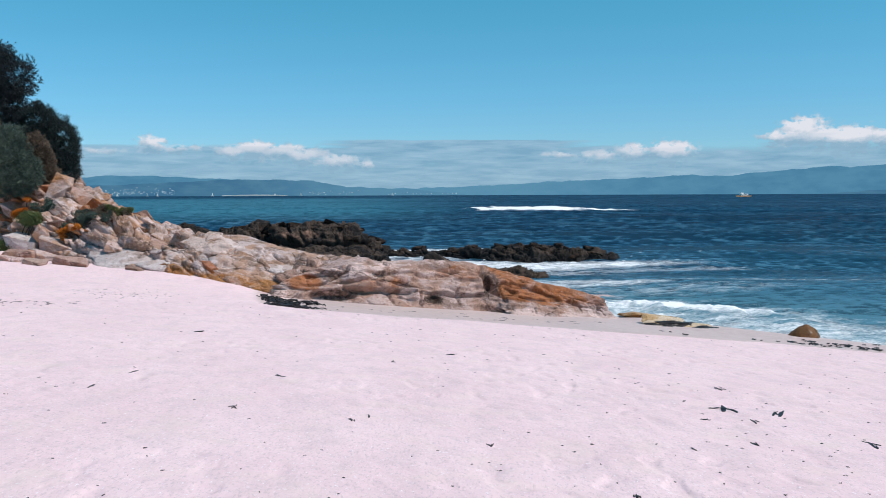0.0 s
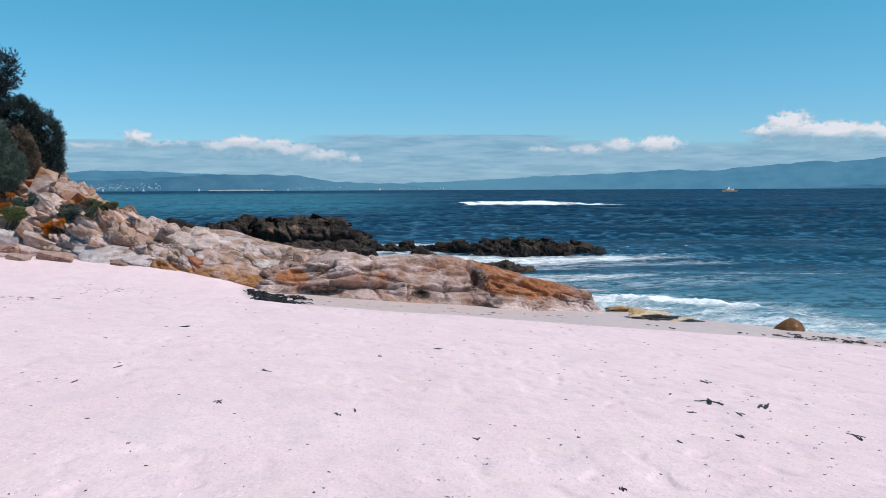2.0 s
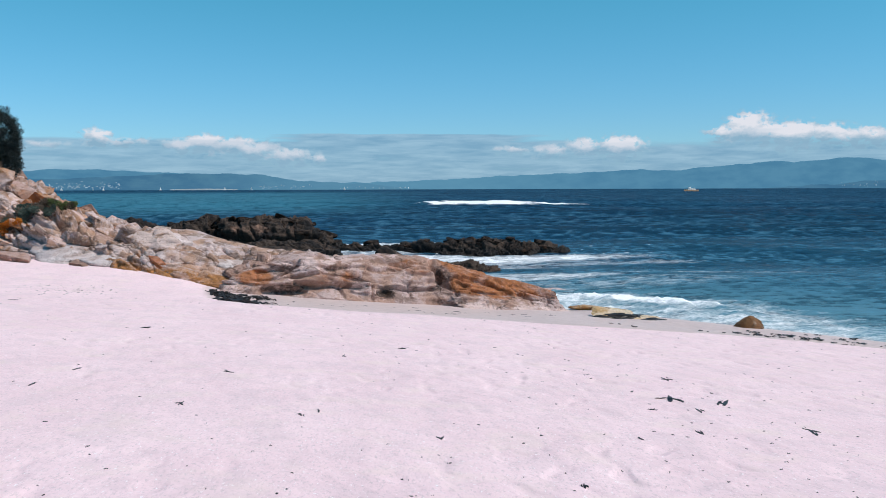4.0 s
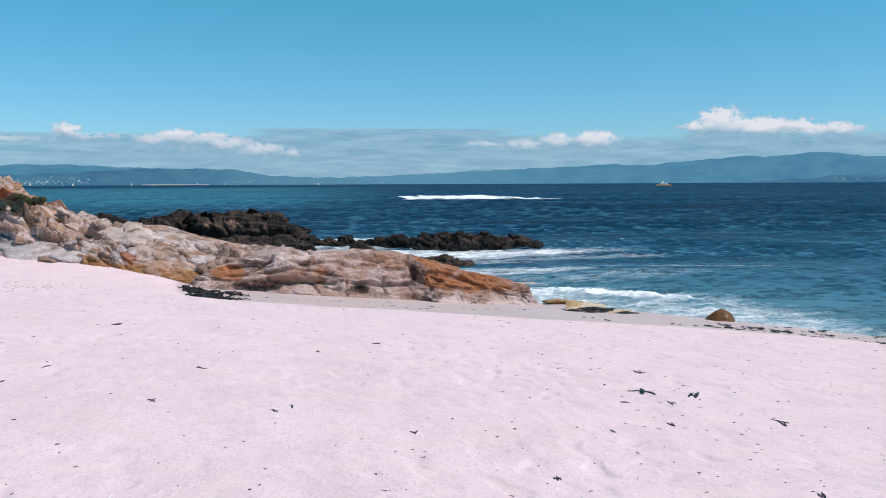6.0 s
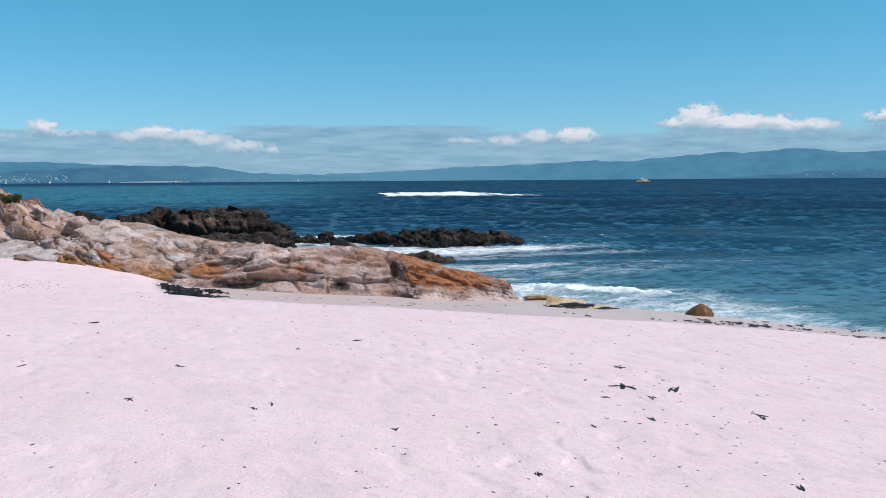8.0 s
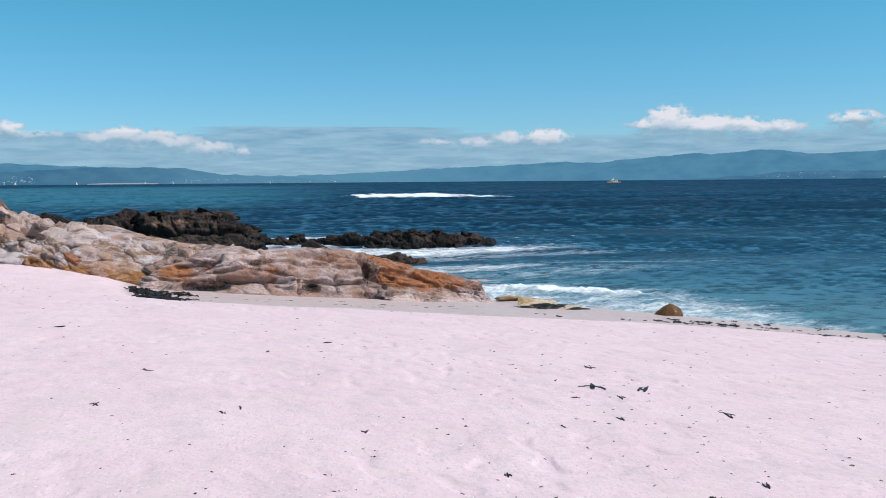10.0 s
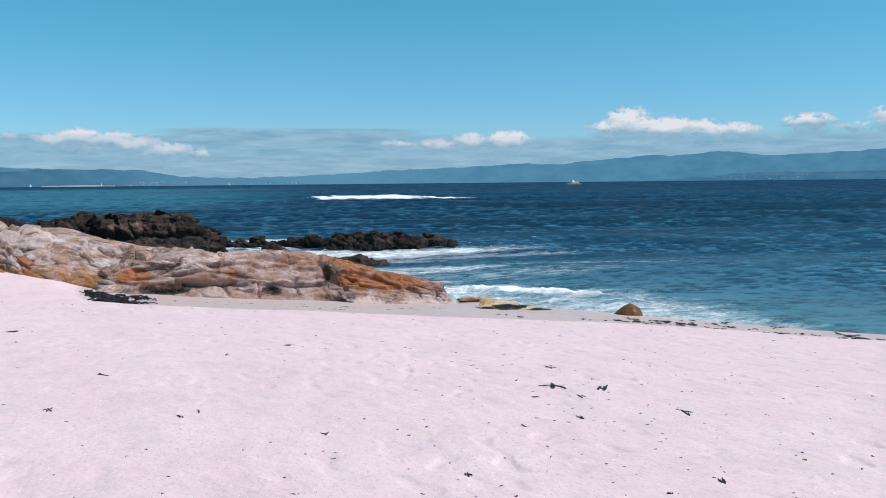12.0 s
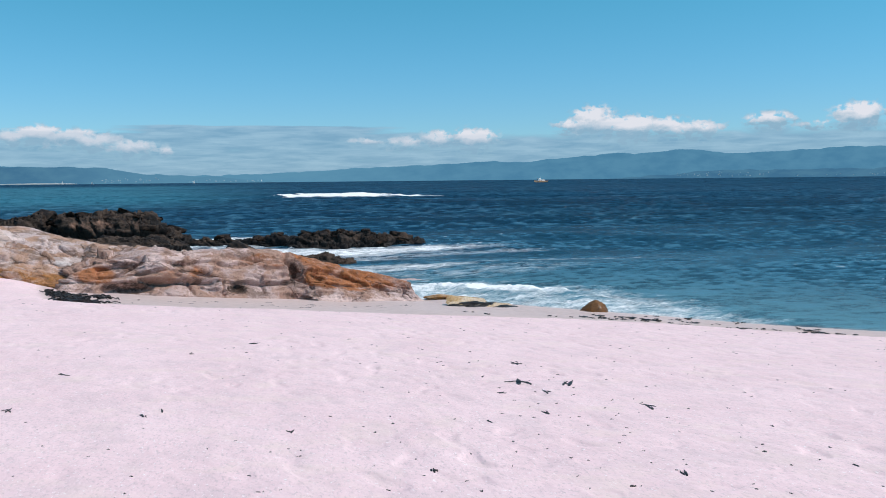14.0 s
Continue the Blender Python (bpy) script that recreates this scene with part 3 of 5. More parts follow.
# ---------------------------------------------------------------- rocks
def outcrop(name, spine, material, label, category="rock", along=220, across=70, rough=1.0, block=1.0, seed=0.0, steps=0.0, fine=1.0, cell=(0.5, 0.7, 1.4), beds=(), clefts=(), blocky=1.0, crag=0.0, layers=0.0, ease=None, carve=None, bleach=None, stain_shade=None, group="", rust=None, wet_line=None, tilt=0.0, crevice=0.16):
    """A ledge along a spine of (x, y, crest, foot in front, width in front, width behind): steep faces, cleft into blocks and beds."""
    s = np.linspace(0, 1, along)
    k = np.linspace(0, 1, len(spine))
    cols = [np.interp(s, k, c) for c in zip(*spine)]
    cx, cy, top, foot, front, back = [np.convolve(np.pad(c, 5, mode="edge"), np.ones(11) / 11, "valid") for c in cols]
    dx, dy = np.gradient(cx), np.gradient(cy)
    ln = np.hypot(dx, dy)
    nx, ny = dy / ln, -dx / ln                     # towards the viewer
    v = np.linspace(-1, 1, across)
    vv, ss = np.meshgrid(v, s)
    width = np.where(vv > 0, front[:, None], back[:, None])
    off = vv * width
    x = cx[:, None] + nx[:, None] * off
    y = cy[:, None] + ny[:, None] * off
    prof = np.where(vv > 0, 1 - np.abs(vv) ** 2.1, 1 - np.abs(vv) ** 1.7)
    ends = np.minimum(smooth(0, 0.05, ss), smooth(1.0, 0.965, ss))
    z = foot[:, None] - 0.8 + (top - foot + 0.8)[:, None] * prof ** 0.8 * (0.25 + 0.75 * ends)
    pts = np.stack([x, y, z], -1).reshape(-1, 3)
    # outward direction of each point
    gx = np.gradient(np.stack([x, y, z], -1), axis=0)
    gv = np.gradient(np.stack([x, y, z], -1), axis=1)
    n = np.cross(gv, gx).reshape(-1, 3)
    n /= np.maximum(np.linalg.norm(n, axis=1), 1e-9)[:, None]
    n *= np.where(n[:, 2:] < 0, -1, 1)
    q = pts + seed
    q = q + 0.25 * np.stack([perlin(q * 0.7), perlin(q * 0.7 + 50), perlin(q * 0.7 + 90)], -1)
    lean = q.copy()
    lean[:, 2] += tilt * q[:, 0]
    face1, gap = facets(lean * np.asarray(cell) * block, 0.9)
    face2, gap2 = facets(lean * np.asarray(cell) * 2.7 * block + 11, 0.8)
    d = rough * (0.30 * fbm(q * 0.5, 2) + 0.30 * blocky * face1 + 0.13 * fine * face2 + fine * (0.14 * (0.2 - np.abs(perlin(lean * (1.5, 2.0, 3.0) + 5))) + 0.06 * (0.2 - np.abs(perlin(lean * (3.6, 4.5, 7.0) + 15)))) + 0.07 * fbm(lean * (1.6, 2.0, 3.4), 5, 0.65))
    d -= rough * (crevice * smooth(0.09, 0.0, gap) + 0.07 * fine * smooth(0.10, 0.0, gap2))
    if ease is not None:
        d *= ease(pts)
    if layers:
        thin = lean * (0.3, 0.5, 5.0)
        d += layers * ((0.22 - np.abs(perlin(thin))) + 0.5 * (0.22 - np.abs(perlin(thin * 2.1 + 9)))) * (0.4 + 1.2 * smooth(-0.2, 0.3, perlin(q * 0.4 + 70)))
    if crag:
        d += crag * ((0.3 - 1.6 * np.abs(perlin(lean * (0.7, 0.9, 1.8) + 35))) + 0.5 * (0.3 - 1.6 * np.abs(perlin(lean * (1.9, 2.2, 4.2) + 45))) + 0.25 * (0.3 - 1.6 * np.abs(perlin(lean * (5, 5.5, 9) + 55))))
    wob = 0.10 * perlin(q * (0.5, 0.5, 0.5)) + 0.03 * perlin(q * 2.1)
    for v0, depth, w, out in beds:
        t = vv.ravel() - v0 - wob
        d += out * smooth(0.0, 0.05, t) - depth * np.exp(-(t / w) ** 2) * smooth(-0.3, 0.1, perlin(q * 0.8 + v0 * 30))
    for x0, z0, x1, z1, w, depth in clefts:
        d -= depth * crack(pts, x0, z0, x1, z1, w)
    if carve is not None:
        d += carve(pts)
    if steps:
        bed = lean[:, 2] / steps + 0.6 * perlin(q * 0.5)
        d += 0.35 * steps * (smooth(0.15, 0.45, bed % 1.0) - (bed % 1.0))
    pts = pts + n * d[:, None]
    wet = np.zeros(len(pts)) if wet_line is None else smooth(wet_line + 0.35, wet_line - 0.25, pts[:, 2])
    # stains, and shade painted into hollows, share the wet darkening
    if stain_shade is not None:
        wet = np.maximum(wet, stain_shade(pts))
    ru = np.zeros(len(pts)) if rust is None else rust(pts)
    pale = np.zeros(len(pts)) if bleach is None else bleach(pts)
    ob = mesh_object(name, pts, grid_faces(along, across), material, attrs={"rust": ru, "wet": wet, "bleach": pale})
    return tagged(ob, label, category, group)


def ico(sub):
    bm = bmesh.new()
    bmesh.ops.create_icosphere(bm, subdivisions=sub, radius=1.0)
    v = np.array([w.co for w in bm.verts])
    f = [[w.index for w in fc.verts] for fc in bm.faces]
    bm.free()
    return v / np.linalg.norm(v, axis=1)[:, None], f


ICO = {3: ico(3), 4: ico(4)}


def boulder(name, place, size, material, label, rng, sub=3, planes=11, turn=None, rough=0.05, group="", wet_line=None, sharp=14.0, rust=0.0, category="rock"):
    """A rounded stone: a ball cut by random planes, with worn edges and a rough skin."""
    d, f = ICO[sub]
    nrm = rng.normal(size=(planes, 3))
    nrm /= np.linalg.norm(nrm, axis=1)[:, None]
    h = rng.uniform(0.62, 0.95, planes)
    c = np.maximum(d @ nrm.T, 1e-3) / h
    r = (np.sum(c ** sharp, 1) + 1.0) ** (-1 / sharp)
    v = d * r[:, None]
    s = rng.uniform(0, 50, 3)
    v = v * (1 + rough * fbm(v * 2.2 + s, 4, 0.6)[:, None] + 0.6 * rough * (blocks(v * (1.5, 1.5, 3.0) + s)[2] - 0.5)[:, None])
    return set_stone(name, v * np.asarray(size), f, place, material, label, rng, turn, group, wet_line, rust, category, True)


def set_stone(name, v, f, place, material, label, rng, turn, group, wet_line, rust, category, shade):
    eul = Euler([radians(q) for q in (turn or (rng.uniform(-18, 18), rng.uniform(-18, 18), rng.uniform(0, 360)))])
    v = v @ np.array(eul.to_matrix()).T
    wet = np.zeros(len(v)) if wet_line is None else smooth(wet_line + 0.15, wet_line - 0.1, v[:, 2] + place[2])
    ob = mesh_object(name, v, f, material, attrs={"rust": np.full(len(v), rust), "wet": wet, "loose": np.ones(len(v))}, smooth_shade=shade)
    ob.location = place
    return tagged(ob, label, category, group)


def block_stone(name, place, size, material, label, rng, turn=None, group="", wet_line=None, rust=0.0, category="rock", corners=13, rough=0.05):
    """A broken angular block: the hull of a few corners, its edges worn and its faces roughened."""
    bm = bmesh.new()
    for k in range(corners):
        q = rng.uniform(-1, 1, 3)
        q /= max(np.abs(q)) ** 0.8
        bm.verts.new(q)
    bmesh.ops.convex_hull(bm, input=bm.verts)
    for w in [w for w in bm.verts if not w.link_faces]:
        bm.verts.remove(w)
    bmesh.ops.bevel(bm, geom=bm.edges[:], offset=0.07, segments=1, affect="EDGES", profile=0.5, clamp_overlap=True)
    bmesh.ops.triangulate(bm, faces=bm.faces[:])
    bmesh.ops.subdivide_edges(bm, edges=[q for q in bm.edges if q.calc_length() > 0.35], cuts=2, use_grid_fill=True)
    bmesh.ops.triangulate(bm, faces=bm.faces[:])
    bm.verts.index_update()
    v = np.array([w.co for w in bm.verts])
    f = [[w.index for w in fc.verts] for fc in bm.faces]
    bm.free()
    v = np.clip(v, -1.0, 1.0)
    s = rng.uniform(0, 50, 3)
    v = v * (1 + rough * fbm(v * 2.5 + s, 4, 0.6)[:, None])
    return set_stone(name, v * np.asarray(size), f, place, material, label, rng, turn, group, wet_line, rust, category, False)


def slab_mesh(rng, size, rough=0.04):
    """Verts and faces of a broken slab: a box with shifted corners and some corners knocked off, edges chipped, faces roughened."""
    bm = bmesh.new()
    for sx in (-1, 1):
        for sy in (-1, 1):
            for sz in (-1, 1):
                q = np.array((sx, sy, sz)) * rng.uniform(0.42, 1.0, 3)
                bm.verts.new(q)
                if rng.random() < 0.45:
                    bm.verts.new(q * rng.uniform(0.45, 1.1, 3))
    bmesh.ops.convex_hull(bm, input=bm.verts)
    for w in [w for w in bm.verts if not w.link_faces]:
        bm.verts.remove(w)
    bmesh.ops.bevel(bm, geom=bm.edges[:], offset=0.045, segments=1, affect="EDGES", profile=0.5, clamp_overlap=True)
    bmesh.ops.triangulate(bm, faces=bm.faces[:])
    for least in (0.5, 0.3):
        bmesh.ops.subdivide_edges(bm, edges=[q for q in bm.edges if q.calc_length() > least], cuts=1)
        bmesh.ops.triangulate(bm, faces=bm.faces[:])
    bm.verts.index_update()
    v = np.clip(np.array([w.co for w in bm.verts]), -1.05, 1.05)
    f = [[w.index for w in fc.verts] for fc in bm.faces]
    bm.free()
    t = rng.uniform(0, 50, 3)
    v = v * (1 + rough * fbm(v * 2.3 + t, 4, 0.6)[:, None] + 0.5 * rough * (blocks(v * 2.0 + t)[2] - 0.5)[:, None])
    return v * np.asarray(size), f


def worn_mesh(rng, size, flutes=0.0, rough=0.1, planes=12):
    """Verts and faces of a weathered form: a ball cut by planes, its edges worn, its skin rough, beds and flutes cut into it."""
    d, f = ICO[4]
    nrm = rng.normal(size=(planes, 3)) * (1, 1, 1.3)
    nrm /= np.linalg.norm(nrm, axis=1)[:, None]
    h = rng.uniform(0.55, 0.95, planes)
    v = d * ((np.sum((np.maximum(d @ nrm.T, 1e-3) / h) ** 16, 1) + 1.0) ** (-1 / 16))[:, None]
    t = rng.uniform(0, 50, 3)
    v = v * (1 + rough * fbm(v * 2.0 + t, 5, 0.62) + rough * 1.2 * facets(v * (1.4, 1.4, 2.6) + t)[0])[:, None]
    if flutes:
        v[:, :2] *= (1 + flutes * (0.25 - np.abs(perlin(np.stack([3.4 * v[:, 0], 3.4 * v[:, 1], 0.7 * v[:, 2] + t[0]], -1)))) + 0.45 * flutes * (0.25 - np.abs(perlin(np.stack([8 * v[:, 0], 8 * v[:, 1], 1.2 * v[:, 2] + t[1]], -1)))))[:, None]
    return v * np.asarray(size), f


def slab_stone(name, place, size, material, label, rng, turn, group="", rust=0.0, category="rock", rough=0.04):
    v, f = slab_mesh(rng, size, rough)
    return set_stone(name, v, f, place, material, label, rng, turn, group, None, rust, category, False)


# the long rust-coloured ledge on the sand
LEDGE = [
    (-5.7, 26.2, -1.05, -1.25, 0.7, 2.0),
    (-4.5, 26.6, -0.52, -1.32, 1.2, 2.6),
    (-3.1, 27.2, -0.36, -1.42, 1.6, 3.0),
    (-1.6, 28.0, -0.55, -1.75, 1.7, 3.0),
    (0.0, 29.0, -0.78, -2.05, 1.8, 3.0),
    (1.4, 29.8, -0.90, -2.30, 1.8, 3.0),
    (2.6, 30.1, -1.25, -2.50, 1.7, 2.6),
    (4.0, 30.4, -1.70, -2.65, 1.5, 2.2),
    (5.2, 30.5, -1.95, -2.75, 1.2, 1.6),
    (6.15, 30.5, -2.12, -2.85, 1.0, 1.2),
]
outcrop("ledge_rock", LEDGE, WARM_ROCK, "long low ledge of brown and orange weathered rock on sand", along=600, across=210, rough=0.85, seed=3.0, cell=(0.17, 0.4, 0.62), tilt=0.20, fine=0.5, blocky=0.55, crevice=0.05, layers=0.22,
        beds=((0.40, 0.16, 0.016, 0.14), (0.70, 0.12, 0.02, 0.10)),
        clefts=((-5.35, -1.15, -4.45, -0.60, 0.09, 0.35), (-3.85, -1.18, -3.0, -0.68, 0.045, 0.18), (-3.1, -1.28, -0.9, -1.52, 0.05, 0.20), (-0.9, -1.52, 1.35, -1.85, 0.04, 0.12),
                (-0.80, -1.42, -0.76, -1.95, 0.045, 0.22), (-1.75, -1.38, -1.62, -1.80, 0.03, 0.12), (0.42, -1.55, 0.50, -2.0, 0.04, 0.14), (1.22, -1.05, 1.80, -1.85, 0.17, 0.55),
                (1.80, -1.85, 2.0, -2.2, 0.05, 0.16), (3.1, -1.66, 4.9, -2.38, 0.045, 0.16), (3.6, -1.80, 5.7, -2.28, 0.05, 0.20), (2.2, -1.35, 3.4, -2.02, 0.03, 0.09), (4.5, -2.0, 4.7, -2.6, 0.03, 0.10), (2.75, -2.1, 2.85, -2.6, 0.03, 0.10), (5.45, -2.2, 5.6, -2.7, 0.06, 0.2)),
        carve=lambda p: -0.42 * spot(p, -3.45, -1.50, 0.75, 0.20, 0.12) - 0.25 * spot(p, -0.4, -1.78, 0.30, 0.16, 0.1) + (0.14 * smooth(0.03, -0.03, p[:, 2] + 1.98 + 0.15 * (p[:, 0] - 1.9) + 0.10 * perlin(p * 1.5)) + 0.40 * smooth(0.0, -0.75, p[:, 2] + 1.98 + 0.15 * (p[:, 0] - 1.9))) * smooth(1.6, 2.1, p[:, 0])
        - 0.34 * undercut(p, -3.0, -1.24, -0.9, -1.50, 0.30) - 0.24 * undercut(p, -0.9, -1.50, 1.4, -1.80, 0.22) - 0.20 * undercut(p, -4.4, -0.78, -2.9, -0.72, 0.20) - 0.22 * undercut(p, -2.6, -0.88, 0.4, -1.08, 0.18) - 0.18 * undercut(p, 0.2, -1.25, 1.2, -1.38, 0.16)
        - 0.20 * undercut(p, 2.0, -1.50, 4.2, -2.15, 0.20) + 0.18 * spot(p, -1.9, -1.05, 1.2, 0.25, 0.2) + 0.15 * spot(p, 0.6, -1.35, 0.9, 0.30, 0.2),
        rust=lambda p: (0.78 + 0.35 * crack(p, 2.0, -1.6, 4.6, -2.35, 0.28)) * smooth(1.5, 2.0, p[:, 0] + 0.2 * perlin(p * 0.9)) * smooth(0.0, 0.25, p[:, 2] + 2.0 + 0.15 * (p[:, 0] - 1.9)) + 0.95 * spot(p, -4.2, -1.08, 0.65, 0.28) + 0.45 * spot(p, -1.35, -1.15, 0.4, 0.25) + 0.55 * spot(p, 0.7, -1.0, 1.5, 0.28) + 0.35 * spot(p, -2.2, -1.15, 1.0, 0.25)
        - 0.5 * smooth(-1.95, -2.15, p[:, 2] + 0.15 * (p[:, 0] - 1.9)) * smooth(1.6, 2.4, p[:, 0]) - 0.15,
        # paler toe rock; the patch along the upper rim paints in a highlight
        bleach=lambda p: 0.38 * smooth(-1.95, -2.2, p[:, 2] + 0.15 * (p[:, 0] - 1.9)) * smooth(1.8, 2.6, p[:, 0]) + 0.25 * spot(p, -2.6, -0.75, 1.2, 0.22) + 0.2 * spot(p, -4.8, -1.2, 0.7, 0.25) - 0.25 * spot(p, 0.6, -1.6, 1.4, 0.5) - 0.35 * smooth(1.6, 2.2, p[:, 0]) * smooth(-2.1, -1.8, p[:, 2]),
        # brown patches, plus shade painted into the undercut, the hollow and the cleft
        stain_shade=lambda p: 0.25 * spot(p, 0.4, -0.85, 1.4, 0.22) + 0.55 * spot(p, -3.4, -1.45, 0.85, 0.22) + 0.45 * spot(p, -0.3, -1.78, 0.45, 0.16) + 0.22 * spot(p, -0.3, -1.75, 2.2, 0.3) + 0.6 * spot(p, 1.5, -1.42, 0.2, 0.4, 0.15))

# the stony slope under the trees
SLOPE = [
    (-26.0, 34.0, 4.2, -0.30, 1.6, 5.0),
    (-18.5, 33.8, 3.7, -0.50, 1.6, 5.0),
    (-15.0, 32.5, 2.30, -0.60, 1.8, 5.0),
    (-12.8, 31.3, 1.10, -0.70, 2.3, 5.0),
    (-10.6, 30.2, 0.55, -0.80, 3.4, 5.0),
    (-8.8, 30.0, 0.08, -0.95, 3.4, 5.0),
    (-6.8, 29.8, -0.38, -1.10, 3.4, 5.0),
    (-4.4, 30.2, -0.78, -1.40, 3.0, 4.5),
    (-1.5, 31.5, -1.05, -1.90, 2.6, 4.0),
    (1.5, 33.5, -1.75, -2.40, 2.0, 3.0),
]
outcrop("rocky_slope", SLOPE, PALE_ROCK, "pale pinkish rock slope broken into blocks and slabs", along=560, across=190, rough=1.0, seed=21.0, cell=(0.50, 0.7, 2.0), tilt=0.30, fine=1.5, crevice=0.42, layers=0.50, ease=lambda p: 0.55 + 0.45 * smooth(-7.0, -10.0, p[:, 0]),
        beds=((0.1, 0.2, 0.03, 0.15), (0.35, 0.3, 0.03, 0.2), (0.6, 0.3, 0.03, 0.15), (0.8, 0.2, 0.02, 0.1)),
        rust=lambda p: 0.22 + 0.25 * smooth(-9, -15, p[:, 0]) + 0.75 * smooth(-0.72, -1.0, p[:, 2] + 0.12 * (p[:, 0] + 7.0) + 0.25 * perlin(p * 0.9)) * smooth(-9.5, -8, p[:, 0]) * smooth(-3, -4.5, p[:, 0]),
        bleach=lambda p: 0.25 * spot(p, -5.4, -0.80, 0.7, 0.16) + 0.2 * spot(p, -7.8, -0.25, 1.2, 0.4),
        stain_shade=lambda p: 0.30 * spot(p, -6.0, -0.1, 1.2, 0.2))

# the dark rocks in the water
DARK_HEAD = [
    (-18.6, 57.5, -1.00, -2.9, 2.0, 2.0),
    (-17.4, 57.0, -0.40, -2.9, 2.4, 2.2),
    (-15.9, 57.0, -0.75, -2.9, 2.6, 2.4),
    (-14.4, 57.0, -0.80, -2.9, 2.6, 2.4),
    (-13.4, 57.2, -0.38, -2.9, 3.0, 2.6),
    (-12.6, 57.5, -0.45, -2.9, 3.0, 2.6),
    (-12.2, 57.5, -0.85, -2.9, 3.0, 2.6),
    (-11.5, 57.7, -0.48, -2.9, 3.2, 2.6),
    (-10.3, 58.0, -0.55, -2.9, 3.4, 2.6),
    (-9.6, 58.0, -0.25, -2.9, 3.4, 2.6),
    (-8.8, 58.2, -0.38, -2.9, 3.4, 2.6),
    (-7.4, 58.2, -0.42, -2.9, 3.4, 2.6),
    (-6.2, 58.4, -0.55, -2.9, 3.2, 2.6),
    (-5.2, 58.5, -1.05, -2.9, 2.8, 2.4),
    (-4.3, 58.6, -1.75, -2.9, 2.0, 2.0),
    (-3.4, 58.6, -2.45, -2.9, 1.2, 1.6),
]
outcrop("dark_headland_rock", DARK_HEAD, DARK_ROCK, "dark brown weed-covered rock mass standing in the surf", along=460, across=130, rough=0.95, seed=40.0, cell=(0.30, 0.45, 0.85), tilt=0.12, fine=0.5, blocky=0.8, crag=0.55, crevice=0.10,
        clefts=((-12.0, -1.35, -9.2, -1.75, 0.14, 0.7), (-9.2, -1.75, -5.0, -1.55, 0.12, 0.7), (-9.6, -0.9, -9.0, -1.7, 0.07, 0.3), (-7.6, -0.6, -7.0, -1.5, 0.05, 0.25), (-11.6, -0.6, -11.9, -1.4, 0.08, 0.4), (-6.6, -0.75, -4.9, -1.25, 0.10, 0.5)),
        rust=lambda p: -0.25 + 0.85 * spot(p, -9.6, -1.05, 1.3, 0.45) + 0.45 * spot(p, -7.0, -0.95, 1.8, 0.5) + 0.35 * spot(p, -10.9, -1.0, 0.6, 0.4) + 0.25 * spot(p, -13.2, -0.9, 1.0, 0.4),
        # dark foot, top and left end; the deep seam darkened too
        stain_shade=lambda p: 0.75 * smooth(-1.75, -2.2, p[:, 2] + 0.2 * perlin(p * 0.7)) + 0.55 * spot(p, -9.7, -0.2, 0.6, 0.25) + 0.5 * spot(p, -5.3, -1.1, 0.8, 0.35) + 0.35 * smooth(-12.0, -12.6, p[:, 0]) + 0.3 * spot(p, -10.5, -1.5, 1.5, 0.2))
DARK_TIER = [
    (-13.6, 53.6, -1.45, -2.9, 1.2, 3.0),
    (-11.8, 53.4, -1.55, -2.9, 1.4, 3.2),
    (-10.2, 53.4, -1.75, -2.9, 1.5, 3.2),
    (-8.6, 53.4, -1.62, -2.9, 1.5, 3.2),
    (-7.0, 53.5, -1.78, -2.9, 1.4, 3.2),
    (-5.6, 53.8, -1.70, -2.9, 1.2, 3.0),
    (-4.4, 54.4, -2.05, -2.9, 0.9, 2.6),
    (-3.4, 55.0, -2.60, -2.9, 0.6, 2.0),
]
outcrop("dark_shelf_rock", DARK_TIER, DARK_ROCK, "low dark weedy shelf at the foot of the headland rock", along=300, across=90, rough=0.55, seed=47.0, cell=(0.4, 0.6, 1.3), tilt=0.15, fine=0.8, crag=0.5,
        rust=lambda p: -0.3 + 0.3 * spot(p, -11.5, -1.8, 1.5, 0.3), stain_shade=lambda p: 0.7 * smooth(-2.0, -2.4, p[:, 2] + 0.2 * perlin(p * 0.7)) + 0.2)
DARK_REEF = [
    (-4.4, 57.0, -2.15, -2.9, 1.0, 1.2),
    (-1.8, 57.0, -2.05, -2.9, 1.0, 1.3),
    (0.6, 57.0, -2.12, -2.9, 1.0, 1.4),
    (2.8, 56.5, -2.12, -2.9, 1.2, 1.6),
    (4.6, 56.5, -1.85, -2.9, 1.6, 2.0),
    (6.6, 56.5, -2.02, -2.9, 1.6, 2.0),
    (8.0, 56.5, -1.85, -2.9, 1.7, 2.0),
    (9.8, 56.5, -2.15, -2.9, 1.4, 1.8),
    (12.3, 56.5, -2.68, -2.9, 0.8, 1.2),
]
outcrop("dark_reef_rock", DARK_REEF, DARK_ROCK, "low jagged black reef with foam along its foot", along=300, across=70, rough=0.9, seed=63.0, cell=(0.7, 1.1, 1.9), fine=0.8, blocky=0.8, crag=0.45, rust=lambda p: -0.7 + 0.85 * spot(p, 8.8, -2.2, 1.6, 0.35) + 0.5 * spot(p, 1.0, -2.6, 2.0, 0.3), stain_shade=lambda p: 0.42 + 0.35 * smooth(-2.2, -2.5, p[:, 2]) - 0.3 * spot(p, 8.8, -2.1, 1.8, 0.4))
